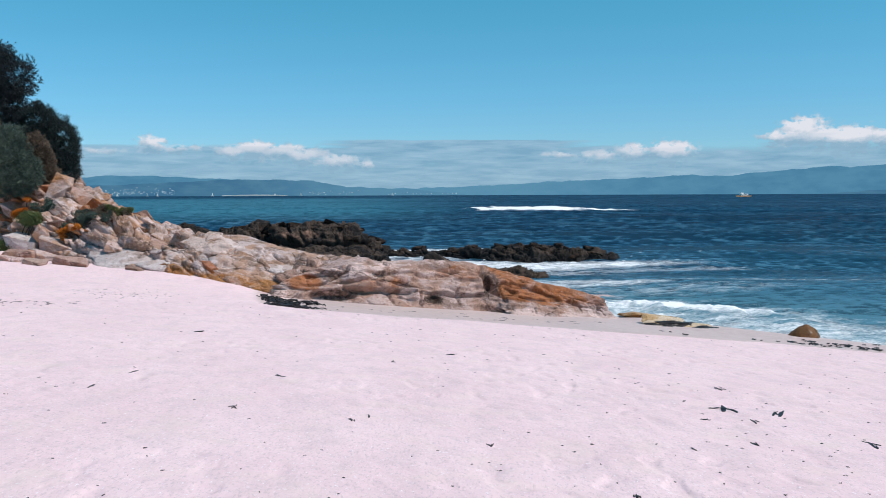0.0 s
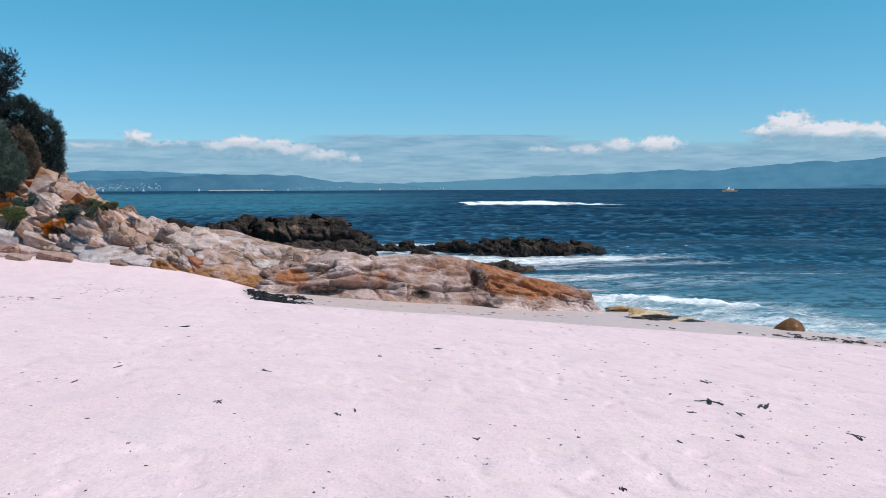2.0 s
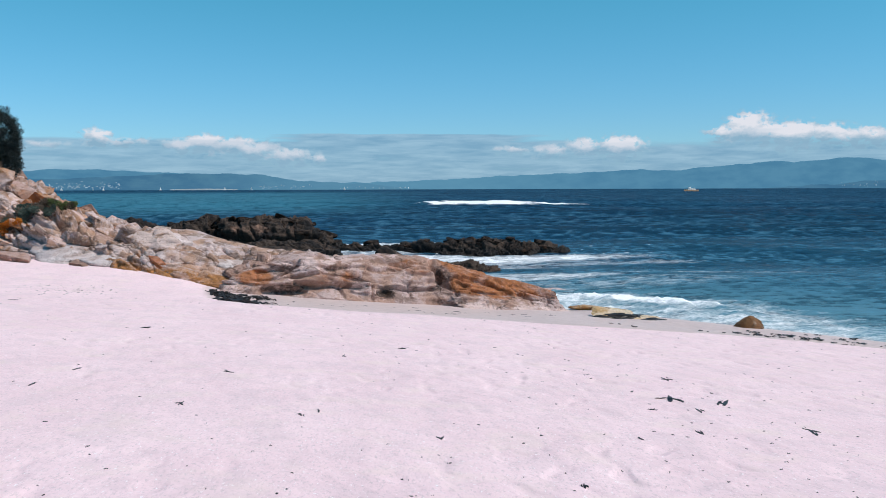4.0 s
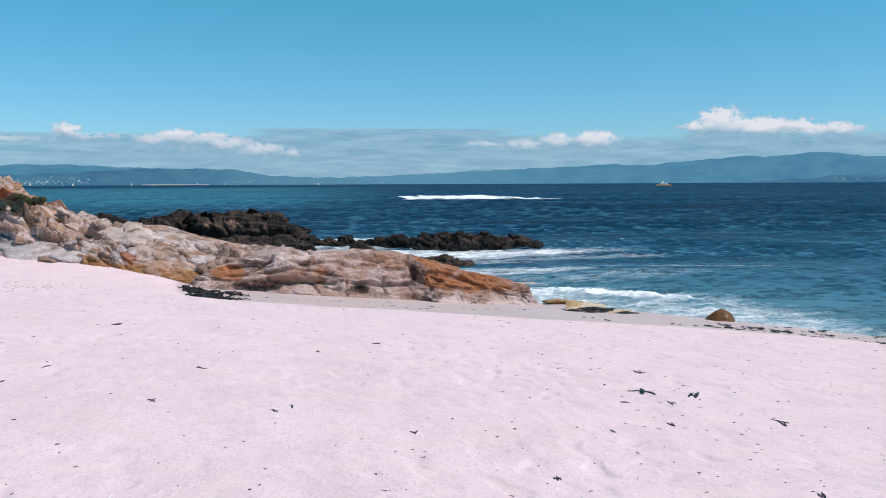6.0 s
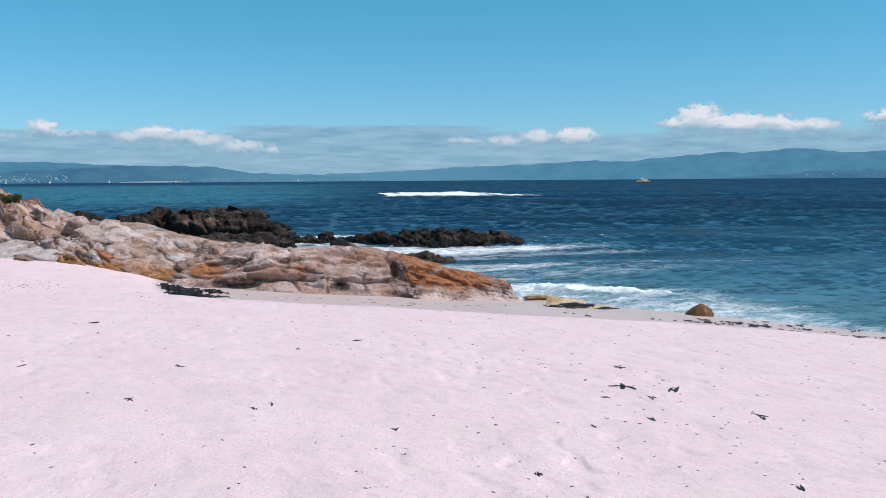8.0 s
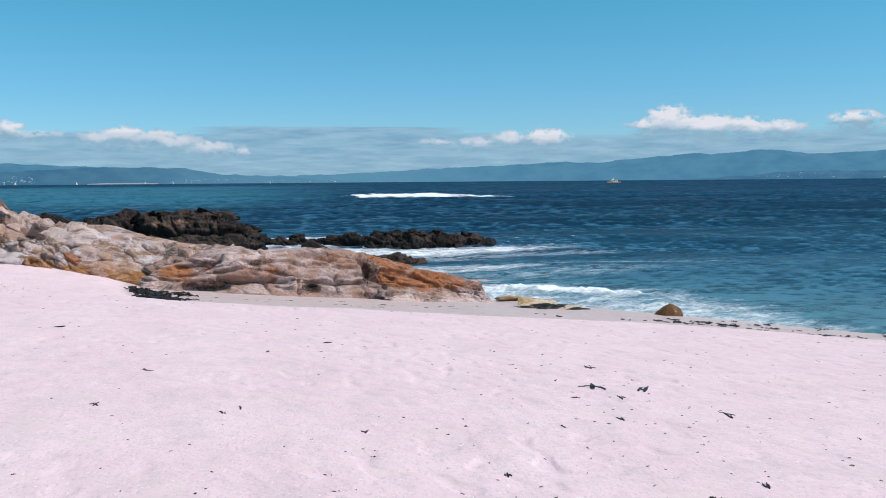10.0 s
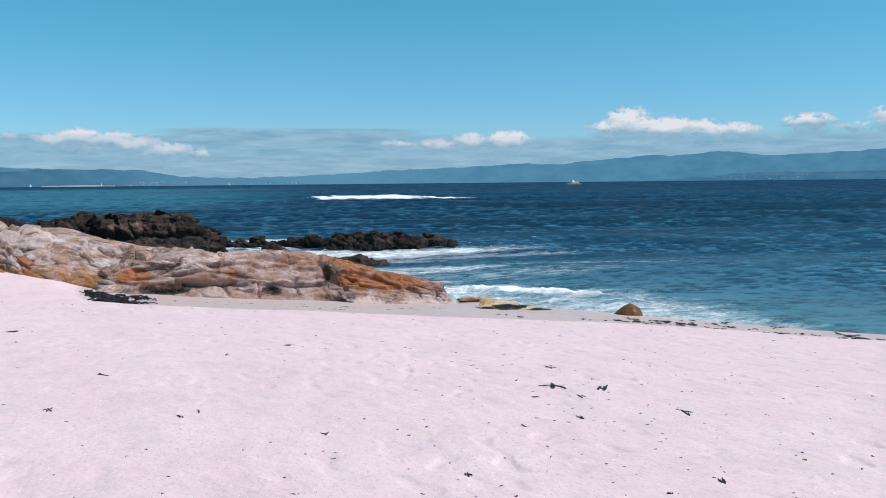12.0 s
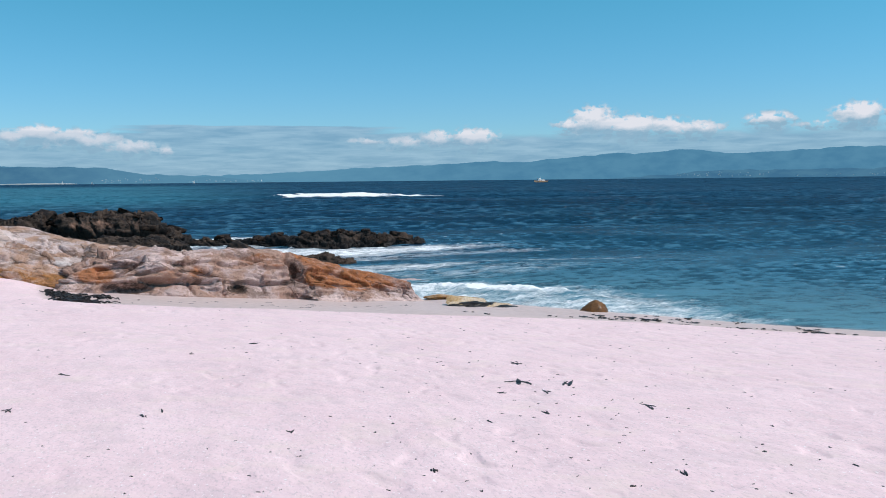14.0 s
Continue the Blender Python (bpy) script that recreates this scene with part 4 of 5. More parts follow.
REEFS += [(-2.0, 56.0, 3.0, 4.0, 0.46), (3.2, 53.4, 9.5, 1.5, 0.60), (2.0, 48.0, 6.0, 2.0, 0.44), (10.0, 50.5, 7.0, 1.2, 0.40),
          (6.5, 40.5, 3.4, 1.6, 0.52), (9.0, 37.0, 5.0, 1.6, 0.34), (7.4, 32.8, 2.2, 1.4, 0.50), (-1.0, 61.5, 5.0, 1.5, 0.6), (15.0, 41.0, 6.0, 0.6, 0.36)]

rng = np.random.default_rng(11)
boulder("small_dark_rock", (-0.35, 47.0, -2.3), (0.95, 0.8, 0.75), DARK_ROCK, "small dark rounded rock in the surf", rng, 4, rough=0.15, turn=(0, 0, 20))
LOW_REEF = [(1.9, 44.5, -2.55, -2.9, 0.6, 0.9), (2.9, 44.5, -2.25, -2.9, 0.8, 1.2), (3.6, 44.7, -2.2, -2.9, 0.8, 1.2), (4.6, 45.0, -2.4, -2.9, 0.8, 1.2), (5.7, 45.3, -2.75, -2.9, 0.5, 0.8)]
outcrop("low_dark_rock", LOW_REEF, DARK_ROCK, "flat dark rock awash behind the ledge", along=140, across=50, rough=0.45, seed=75.0, cell=(0.9, 1.0, 2.4), fine=2.0)
BACK_SHELF = [(-7.0, 38.0, -0.9, -2.6, 3.0, 3.0), (-3.0, 38.5, -1.45, -2.7, 3.0, 3.0), (0.0, 38.5, -2.0, -2.8, 2.6, 2.6), (3.0, 38.0, -2.55, -2.9, 1.6, 2.0)]
outcrop("rear_shelf_rock", BACK_SHELF, DARK_ROCK, "brown rock shelf between the ledge and the surf", along=200, across=60, rough=0.6, seed=88.0, steps=0.3)

def surface_points(ob):
    me = ob.data
    v, n = np.empty(len(me.vertices) * 3), np.empty(len(me.vertices) * 3)
    me.vertices.foreach_get("co", v)
    me.vertex_normals.foreach_get("vector", n)
    return v.reshape(-1, 3), n.reshape(-1, 3)


def dark_blocks(ob, count, seed, group, least, most, x0=-99):
    rng = np.random.default_rng(seed)
    v, n = surface_points(ob)
    ok = np.where((n[:, 2] > 0.35) & (v[:, 2] > SEA + 0.15) & (v[:, 0] > x0))[0]
    w = (v[ok, 2] - SEA) ** 1.5
    for i in rng.choice(ok, count, replace=False, p=w / w.sum()):
        s = least + (most - least) * rng.random() ** 2
        block_stone("dark_block", v[i] - n[i] * 0.12 * s, (s * rng.uniform(0.9, 2.2), s * rng.uniform(0.7, 1.2), s * rng.uniform(0.3, 0.65)), DARK_ROCK,
                    "jagged dark block on the rocks in the surf", rng, turn=(rng.uniform(-15, 15), rng.uniform(-15, 20), rng.uniform(-50, 50)), group=group, corners=int(rng.integers(14, 24)), rough=0.16)


dark_blocks(bpy.data.objects["dark_headland_rock"], 70, 51, "dark blocks on the headland rock", 0.10, 0.50)
dark_blocks(bpy.data.objects["dark_reef_rock"], 55, 52, "dark blocks on the reef", 0.08, 0.36)
# stones by the water
def peaked_boulder():
    """A rounded cone, steeper on its seaward side, with a blunt ridge."""
    d, f = ICO[4]
    v = d * np.array((0.47, 0.42, 0.42))
    up = np.clip((v[:, 2] + 0.1) / 0.54, 0, 1)
    v[:, 0] = v[:, 0] * (1 - 0.22 * up ** 1.5) + 0.12 * up
    v[:, 1] *= 1 - 0.2 * up ** 1.5
    v *= (1 + 0.16 * fbm(d * 1.5 + 5, 4, 0.55) + 0.16 * facets(d * 1.2 + 2)[0])[:, None]
    return set_stone("shore_boulder", v, f, (10.83, 25.3, -2.78), BOULDER_ROCK, "rounded brown wet boulder at the edge of the surf", np.random.default_rng(5), (0, 0, 8), "", None, 0.0, "rock", True)


def plate(seed, place, size, turn, label):
    """A thin tilted plate of pale rock over a dark body added as its shade."""
    r4 = np.random.default_rng(seed)
    v, f = slab_mesh(r4, size, 0.12)
    ob = set_stone("flat_slab", v, f, place, SLAB_ROCK, label, r4, turn, "", None, 0.0, "rock", False)
    v, f = worn_mesh(r4, (1.05 * size[0], 0.9 * size[1], 1.9 * size[2]), 0.0, 0.3)
    # kelp colour reused for the dark body that stands in for shade
    mesh_object("weedy_foot", v + (0.05, -0.30 * size[1], -1.0 * size[2]), f, KELP, ob, True, "dark body standing in for the shade under the slab")
    return ob


peaked_boulder()
plate(64, (7.30, 27.4, -2.56), (0.80, 0.50, 0.07), (14, 8, -8), "flat pale ochre slab over a shadow-dark lower edge")
plate(70, (8.25, 26.9, -2.66), (0.55, 0.40, 0.06), (14, 9, -20), "low ochre slab with a shadow-dark body at its foot")
boulder("flat_slab", (6.9, 30.0, -2.70), (0.75, 0.4, 0.10), SLAB_ROCK, "flat ochre slab awash in the surf", np.random.default_rng(8), 4, turn=(0, 3, 5), rust=0.5, rough=0.28)
boulder("flat_slab", (6.4, 35.5, -2.80), (1.5, 0.7, 0.18), WARM_ROCK, "flat brown slab awash in the surf", np.random.default_rng(9), 4, turn=(0, 2, 5), rust=0.3, rough=0.28)

make_sea()


# ---------------------------------------------------------------- far land, sky and clouds
def ridge(name, az, height, dist, material, label, seed, jag=0.13):
    """Far hills: a bank of land across the view, with its crest at the given elevations in degrees."""
    a = np.linspace(az[0], az[-1], 900)
    h = np.interp(a, az, height)
    h = np.convolve(np.pad(h, 7, mode="edge"), np.ones(15) / 15, "valid")
    p = np.stack([a * 0.5 + seed, 0 * a, 0 * a], -1)
    h = np.maximum(h + jag * fbm(p * 1.4, 5, 0.55) * (h > 0.08), 0.0)
    rows = []
    for k, lift in enumerate((0.0, 0.35, 0.7, 1.0, 0.6)):
        rr = dist + 45 * k + 12 * perlin(np.stack([a * 0.8, 0 * a + 3.0 * k, 0 * a + seed], -1))
        zz = EYE + rr * np.tan(np.radians(h * lift)) - (8 if k == 0 else 0)
        rows.append(np.stack([rr * np.sin(np.radians(a)), rr * np.cos(np.radians(a)), zz], -1))
    # air: how much haze is painted into the hill colour, by bearing
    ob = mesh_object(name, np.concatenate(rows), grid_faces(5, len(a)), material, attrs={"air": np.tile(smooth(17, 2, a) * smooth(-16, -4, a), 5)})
    return tagged(ob, label, "hills", kind="structure")


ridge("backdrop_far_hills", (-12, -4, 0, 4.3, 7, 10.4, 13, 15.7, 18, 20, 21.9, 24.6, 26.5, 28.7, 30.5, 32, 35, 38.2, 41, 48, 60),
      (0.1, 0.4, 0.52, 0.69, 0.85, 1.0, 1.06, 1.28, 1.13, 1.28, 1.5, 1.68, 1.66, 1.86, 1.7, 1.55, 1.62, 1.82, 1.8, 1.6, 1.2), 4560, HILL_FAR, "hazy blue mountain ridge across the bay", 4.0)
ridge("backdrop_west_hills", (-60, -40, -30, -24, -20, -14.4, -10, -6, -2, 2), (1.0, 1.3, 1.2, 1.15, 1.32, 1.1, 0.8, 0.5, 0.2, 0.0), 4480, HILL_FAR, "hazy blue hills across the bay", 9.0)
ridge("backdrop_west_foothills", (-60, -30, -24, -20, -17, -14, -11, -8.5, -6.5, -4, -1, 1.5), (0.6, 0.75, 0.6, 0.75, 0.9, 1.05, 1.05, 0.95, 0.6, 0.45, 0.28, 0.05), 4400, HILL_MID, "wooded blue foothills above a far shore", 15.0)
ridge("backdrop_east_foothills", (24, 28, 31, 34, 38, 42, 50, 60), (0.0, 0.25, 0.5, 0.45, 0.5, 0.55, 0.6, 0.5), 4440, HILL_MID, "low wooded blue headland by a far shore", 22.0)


def make_clouds():
    """One curved sheet far behind the hills."""
    az, el = np.linspace(-75, 90, 1000), np.linspace(-0.2, 6.5, 80)
    aa, ee = np.meshgrid(az, el)
    a, e = aa.ravel(), ee.ravel()
    cum, lit, base = np.zeros(len(a)), np.zeros(len(a)), np.zeros(len(a))
    heaps = [(-21.8, 2.75, 2.2, 0.35, 0.55), (-18.9, 3.35, 1.0, 0.55, 0.9), (-17.2, 3.0, 2.4, 0.4, 0.6), (-14.0, 2.85, 1.1, 0.45, 0.9), (-12.4, 3.0, 1.5, 0.6, 1.0), (-10.6, 2.85, 1.7, 0.55, 1.0),
             (-9.0, 2.6, 1.6, 0.6, 0.9), (-7.0, 2.2, 1.8, 0.6, 0.85), (-5.4, 2.0, 1.4, 0.4, 0.6), (7.9, 2.6, 1.6, 0.3, 0.75), (10.6, 2.55, 1.8, 0.5, 0.75), (12.6, 2.75, 1.4, 0.6, 0.9), (15.0, 2.75, 1.7, 0.75, 1.0), (23.0, 3.95, 1.5, 0.85, 1.0), (25.3, 3.4, 2.4, 0.8, 1.0), (21.8, 3.5, 1.5, 0.5, 0.9),
             (27.6, 3.4, 1.6, 0.6, 0.95), (29.6, 3.15, 1.9, 0.6, 0.85), (34.0, 3.6, 1.5, 0.5, 0.95), (38.9, 3.75, 1.5, 0.75, 1.0), (36.6, 3.2, 1.4, 0.35, 0.6), (43, 3.6, 2.6, 0.8, 1.0), (-27, 3.0, 2.4, 0.7, 0.8)]
    for ca, ce, wa, we, much in heaps:
        d = ((a - ca) / wa) ** 2 + ((e - ce) / np.where(e < ce, we * 1.5, we)) ** 2
        c = much * np.exp(-0.9 * d)
        cum = np.maximum(cum, c)
        lit = np.maximum(lit, c * smooth(ce - 0.9 * we, ce + 0.7 * we, e))
        base = np.maximum(base, 0.75 * much * np.exp(-((a - ca) / (1.25 * wa)) ** 2) * smooth(ce + 0.1, ce - 0.7, e))
    rise = 0.16 * fbm(np.stack([0.22 * a, 0 * a, 0 * a + 4.0], -1), 4)
    haze = smooth(-30, -22, a) * smooth(3.45 + 0.6 * rise, 3.0 + 0.6 * rise, e) * smooth(20, 8, a)
    shelf = np.exp(-(((a - 0.8) / 8.5) ** 4)) * smooth(3.76 + rise, 3.58 + rise, e) * smooth(1.2, 2.6, e)
    low = 0.9 * smooth(3.6, 2.1, e) * smooth(4, 12, a)
    layer = np.clip(np.maximum(np.maximum(np.maximum(0.72 * haze, 0.95 * shelf), low), base), 0, 1) * smooth(-0.2, 0.1, e)
    r = 4760
    v = np.stack([r * np.sin(np.radians(a)), r * np.cos(np.radians(a)), EYE + r * np.tan(np.radians(e))], -1)
    ob = mesh_object("backdrop_clouds", v, grid_faces(len(el), len(az)), CLOUD, attrs={"cumulus": cum, "layer": layer, "lit": lit})
    uv = ob.data.uv_layers.new(name="UVMap")
    loops = np.empty(len(ob.data.loops), int)
    ob.data.loops.foreach_get("vertex_index", loops)
    uv.data.foreach_set("uv", np.stack([a, e], -1)[loops].ravel().astype(np.float32))
    ob.visible_shadow = False
    return tagged(ob, "white cumulus and thin grey cloud low over the hills", "clouds", kind="structure")


make_clouds()


# ---------------------------------------------------------------- loose stones on the slope
SLOPE_OB = bpy.data.objects["rocky_slope"]
STONE_NAMES = {"pale_pink_rock": "pale pink angular boulder lying on the rock slope", "grey_white_rock": "whitish grey angular boulder lying on the rock slope",
               "rust_stained_rock": "rust-stained brown boulder lying on the rock slope"}


def scatter_stones(slope, count, seed, least, most, power, x1, thin):
    """Broken slabs that lie on the slope and dip towards the sea."""
    rng = np.random.default_rng(seed)
    v, n = surface_points(slope)
    ok = np.where((v[:, 0] > -19) & (v[:, 0] < x1) & (n[:, 1] < 0.12 - 0.4 * most) & (v[:, 2] > sand_z(v[:, 0], v[:, 1]) + 0.15 + 0.2 * smooth(-9, -12, v[:, 0])))[0]
    weight = 0.15 + 2.0 * smooth(-8.5, -11, v[ok, 0])
    mats = [PALE_ROCK, PALE_ROCK, PALE_ROCK, GREY_ROCK, GREY_ROCK, WARM_ROCK, WARM_ROCK]
    for i in rng.choice(ok, count, replace=False, p=weight / weight.sum()):
        s = least + (most - least) * rng.random() ** power
        mat = mats[rng.integers(len(mats))]
        size = (s * rng.uniform(0.9, 1.7), s * rng.uniform(0.6, 1.0), s * rng.uniform(*thin))
        slab_stone("boulder", v[i] - n[i] * rng.uniform(0.0, 0.3) * s, size, mat, STONE_NAMES[mat.name], rng, (rng.uniform(-10, 30), rng.normal(24, 16), rng.uniform(-45, 45)),
                   "boulders on the rock slope", rng.uniform(-0.3, 0.85))


scatter_stones(SLOPE_OB, 45, 31, 0.28, 0.55, 1.8, -8.0, (0.30, 0.6))
scatter_stones(SLOPE_OB, 140, 32, 0.14, 0.34, 1.6, -6.0, (0.3, 0.7))
scatter_stones(SLOPE_OB, 120, 33, 0.06, 0.18, 1.2, -4.0, (0.4, 0.8))


def slope_part(name, place, size, material, seed, turn, label="", flutes=0.0, rust=0.0, bleach=0.0, rough=0.1, angular=False):
    """A large form of the living rock, grown together with the slope."""
    rng = np.random.default_rng(seed)
    v, f = slab_mesh(rng, size, 0.07) if angular else worn_mesh(rng, np.asarray(size) * 1.2, flutes, rough)
    v = v @ np.array(Euler([radians(q) for q in turn]).to_matrix()).T + np.asarray(place)
    return mesh_object(name, v, f, material, SLOPE_OB, not angular, label, {"rust": np.full(len(v), rust), "wet": np.zeros(len(v)), "bleach": np.full(len(v), bleach), "loose": np.zeros(len(v))})


slope_part("broad_slab", (-10.35, 27.3, -0.50), (1.15, 0.9, 0.42), GREY_ROCK, 3, (14, 6, 6), "broad smooth whitish slab", bleach=0.0)
slope_part("broad_slab", (-8.95, 27.2, -0.62), (0.85, 0.8, 0.24), GREY_ROCK, 4, (12, 9, -8), "broad smooth whitish slab")
slope_part("knob", (-7.75, 28.0, -0.30), (0.85, 0.65, 0.50), PALE_ROCK, 5, (10, 8, 10), "fluted pinkish white knob", flutes=0.9, bleach=0.35, rough=0.14)
slope_part("knob", (-8.75, 27.6, -0.52), (0.60, 0.55, 0.36), PALE_ROCK, 6, (12, 10, -20), "fluted pinkish white knob", flutes=0.7, bleach=0.2, rough=0.14)
slope_part("knob", (-7.15, 27.2, -0.66), (0.60, 0.5, 0.32), PALE_ROCK, 7, (10, 8, 10), "fluted pinkish white knob", flutes=0.9, bleach=0.15, rough=0.14)
slope_part("knob", (-8.5, 26.9, -0.82), (0.70, 0.45, 0.24), PALE_ROCK, 8, (10, 8, -10), flutes=0.7, rough=0.14)
slope_part("long_slab", (-6.2, 29.2, -0.40), (1.5, 0.9, 0.22), PALE_ROCK, 9, (12, 9, -6), "long layered pink slab dipping seawards")
slope_part("long_slab", (-7.0, 30.0, -0.12), (1.1, 0.8, 0.20), PALE_ROCK, 10, (10, 8, 4), "long layered pink slab dipping seawards")
slope_part("long_slab", (-4.9, 29.2, -0.62), (1.1, 0.8, 0.18), PALE_ROCK, 11, (10, 8, 2))
slope_part("white_slab", (-5.5, 27.5, -0.80), (0.75, 0.6, 0.20), GREY_ROCK, 12, (14, 6, -6), "smooth bleached slab", bleach=0.1)
slope_part("ochre_foot", (-6.5, 26.7, -1.05), (0.85, 0.6, 0.30), PALE_ROCK, 13, (8, 12, -14), "ochre foot of the slope", rust=0.45, rough=0.2)
slope_part("ochre_foot", (-5.75, 26.6, -1.15), (0.70, 0.5, 0.30), PALE_ROCK, 14, (8, 14, -20), "ochre foot of the slope", rust=0.40, rough=0.2)
slope_part("ochre_foot", (-7.4, 26.8, -0.95), (0.60, 0.5, 0.22), PALE_ROCK, 15, (8, 10, -10), "ochre foot of the slope", rust=0.35, rough=0.2)
slope_part("upper_slab", (-13.4, 30.6, 0.90), (0.85, 0.7, 0.36), PALE_ROCK, 16, (20, 40, 10), rust=0.3, angular=True)
slope_part("upper_slab", (-12.1, 29.6, 0.45), (1.05, 0.7, 0.30), PALE_ROCK, 17, (18, 32, -5), rust=0.2, angular=True)
slope_part("upper_slab", (-11.4, 28.6, 0.05), (0.95, 0.7, 0.28), WARM_ROCK, 18, (18, 28, 10), angular=True)
slope_part("upper_slab", (-14.3, 31.6, 1.75), (0.50, 0.6, 0.75), PALE_ROCK, 19, (10, 28, 20), rust=0.35, angular=True)
slope_part("upper_slab", (-10.2, 29.3, 0.15), (1.0, 0.7, 0.26), PALE_ROCK, 20, (16, 24, -8), angular=True)
slope_part("upper_slab", (-9.4, 28.6, -0.12), (0.8, 0.6, 0.22), WARM_ROCK, 21, (16, 22, 5), angular=True)
slope_part("upper_slab", (-14.9, 30.4, 0.55), (0.65, 0.6, 0.35), PALE_ROCK, 23, (16, 20, 10), rust=0.3, angular=True)
slope_part("upper_slab", (-14.5, 29.3, 0.02), (0.70, 0.6, 0.30), GREY_ROCK, 24, (14, 12, -12), angular=True)
slope_part("upper_slab", (-15.6, 31.0, 1.05), (0.60, 0.6, 0.35), PALE_ROCK, 25, (16, 24, 0), rust=0.2, angular=True)
slope_part("upper_slab", (-12.9, 28.2, -0.10), (0.70, 0.6, 0.32), PALE_ROCK, 22, (10, 18, 15), rust=0.25, angular=True)

# stones at the foot of the slope, half sunk in the sand
rng = np.random.default_rng(77)
for x, y, s, mat, label in ((-12.35, 25.5, 0.42, GREY_ROCK, "flat pale stone half sunk in sand"), (-13.6, 27.3, 0.6, WARM_ROCK, "flat brown stone half sunk in sand"), (-12.75, 27.2, 0.5, PALE_ROCK, "flat pinkish stone half sunk in sand"),
                            (-11.5, 26.1, 0.55, WARM_ROCK, "flat brown stone half sunk in sand"), (-13.2, 25.8, 0.4, WARM_ROCK, "brown stone half sunk in sand"),
                            (-12.1, 26.7, 0.35, GREY_ROCK, "flat pale stone half sunk in sand"), (-9.6, 26.2, 0.3, GREY_ROCK, "small grey stone half sunk in sand")):
    slab_stone("foot_stone", (x, y, float(sand_z(x, y)) + 0.06 * s), (s * 1.2, s * 0.7, s * 0.34), mat, label, rng, (rng.uniform(-8, 8), rng.uniform(0, 16), rng.uniform(-15, 15)), "stones at the foot of the slope", rough=0.08)


# ---------------------------------------------------------------- plants
def sprigs(rng, lobes, count, length, width, fan=3, droop=0.0):
    """Leaf sprays over and inside rounded lobes (x, y, z, rx, ry, rz): thin tapered blades, several to a spray."""
    vol = np.array([l[3] * l[4] * l[5] for l in lobes]) ** 0.67
    which = rng.choice(len(lobes), count, p=vol / vol.sum())
    L = np.array(lobes)[which]
    d = rng.normal(size=(count, 3))
    d /= np.linalg.norm(d, axis=1)[:, None]
    rad = rng.uniform(0.55, 1.0, count) ** 0.6
    lump = 1 + 0.55 * perlin(d * 2.6 + which[:, None] * 7.7) + 0.28 * perlin(d * 7 + which[:, None])
    c = L[:, :3] + d * L[:, 3:] * (rad * lump)[:, None]
    verts, faces = [], []
    for k in range(fan):
        out = d + 0.75 * rng.normal(size=(count, 3)) + (0, 0, 0.35 - droop)
        out /= np.linalg.norm(out, axis=1)[:, None]
        side = np.cross(out, rng.normal(size=(count, 3)))
        side /= np.linalg.norm(side, axis=1)[:, None]
        ln = length * rng.uniform(0.6, 1.3, count)[:, None]
        w = width * rng.uniform(0.7, 1.3, count)[:, None]
        base = len(verts) * count
        verts += [c - side * w * 0.4, c + side * w * 0.4, c + out * ln * 0.55 + side * w * 0.5, c + out * ln, c + out * ln * 0.55 - side * w * 0.5]
        i = np.arange(count)
        faces.append(np.stack([base + i, base + count + i, base + 2 * count + i, base + 3 * count + i, base + 4 * count + i], -1))
    return np.concatenate(verts), np.concatenate(faces)


def stick(bm, a, b, r0, r1, seg=7):
    a, b = Vector(a), Vector(b)
    q = (b - a).to_track_quat("Z", "Y")
    rings = []
    for p, r in ((a, r0), ((a + b) / 2 + Vector((0.03, 0.02, 0)), (r0 + r1) / 2), (b, r1)):
        rings.append([bm.verts.new(p + q @ Vector((r * math.cos(2 * math.pi * k / seg), r * math.sin(2 * math.pi * k / seg), 0))) for k in range(seg)])
    for u, v in zip(rings, rings[1:]):
        for k in range(seg):
            bm.faces.new((u[k], u[(k + 1) % seg], v[(k + 1) % seg], v[k]))
    bm.faces.new(rings[0][::-1])
    bm.faces.new(rings[-1])


def plant(name, base, lobes, material, count, length, width, label, category, seed, trunk=0.0, fan=3):
    """A bush or tree: an empty at its foot, a crown of sprays, stems or a trunk with limbs."""
    rng = np.random.default_rng(seed)
    ob = tagged(new(name), label, category)
    ob.location = base
    rel = [(l[0] - base[0], l[1] - base[1], l[2] - base[2], *[1.08 * q for q in l[3:]]) for l in lobes]
    v, f = sprigs(rng, rel, count, length, width, fan)
    mesh_object("crown", v, f, material, ob, smooth_shade=False)
    bm = bmesh.new()
    if trunk:
        top = Vector(rel[0][:3])
        stick(bm, (0, 0, -0.4), top * 0.6, trunk, trunk * 0.7, 10)
        stick(bm, top * 0.6, top, trunk * 0.7, trunk * 0.35, 10)
        part("trunk", bm, BARK, ob)
        for l in rel[1:]:
            bm = bmesh.new()
            stick(bm, top * 0.55, l[:3], trunk * 0.4, trunk * 0.12)
            part("limb", bm, BARK, ob)
    else:
        for l in rel:
            stick(bm, (0.1 * l[0], 0.1 * l[1], -0.15), l[:3], 0.03, 0.012)
        part("stem", bm, BARK, ob)
    return ob


SLOPE_V = surface_points(SLOPE_OB)[0]


def rock_height(x, y):
    """The top of the stony slope at a place."""
    near = np.hypot(SLOPE_V[:, 0] - x, SLOPE_V[:, 1] - y) < 0.25
    return float(SLOPE_V[near, 2].max()) if near.any() else float(sand_z(x, y))


def aback(az, dist, z):
    """A place on the upper slope, farther off along the same line of sight."""
    return polar(az, 1.18 * dist, EYE + 1.18 * (z - EYE))


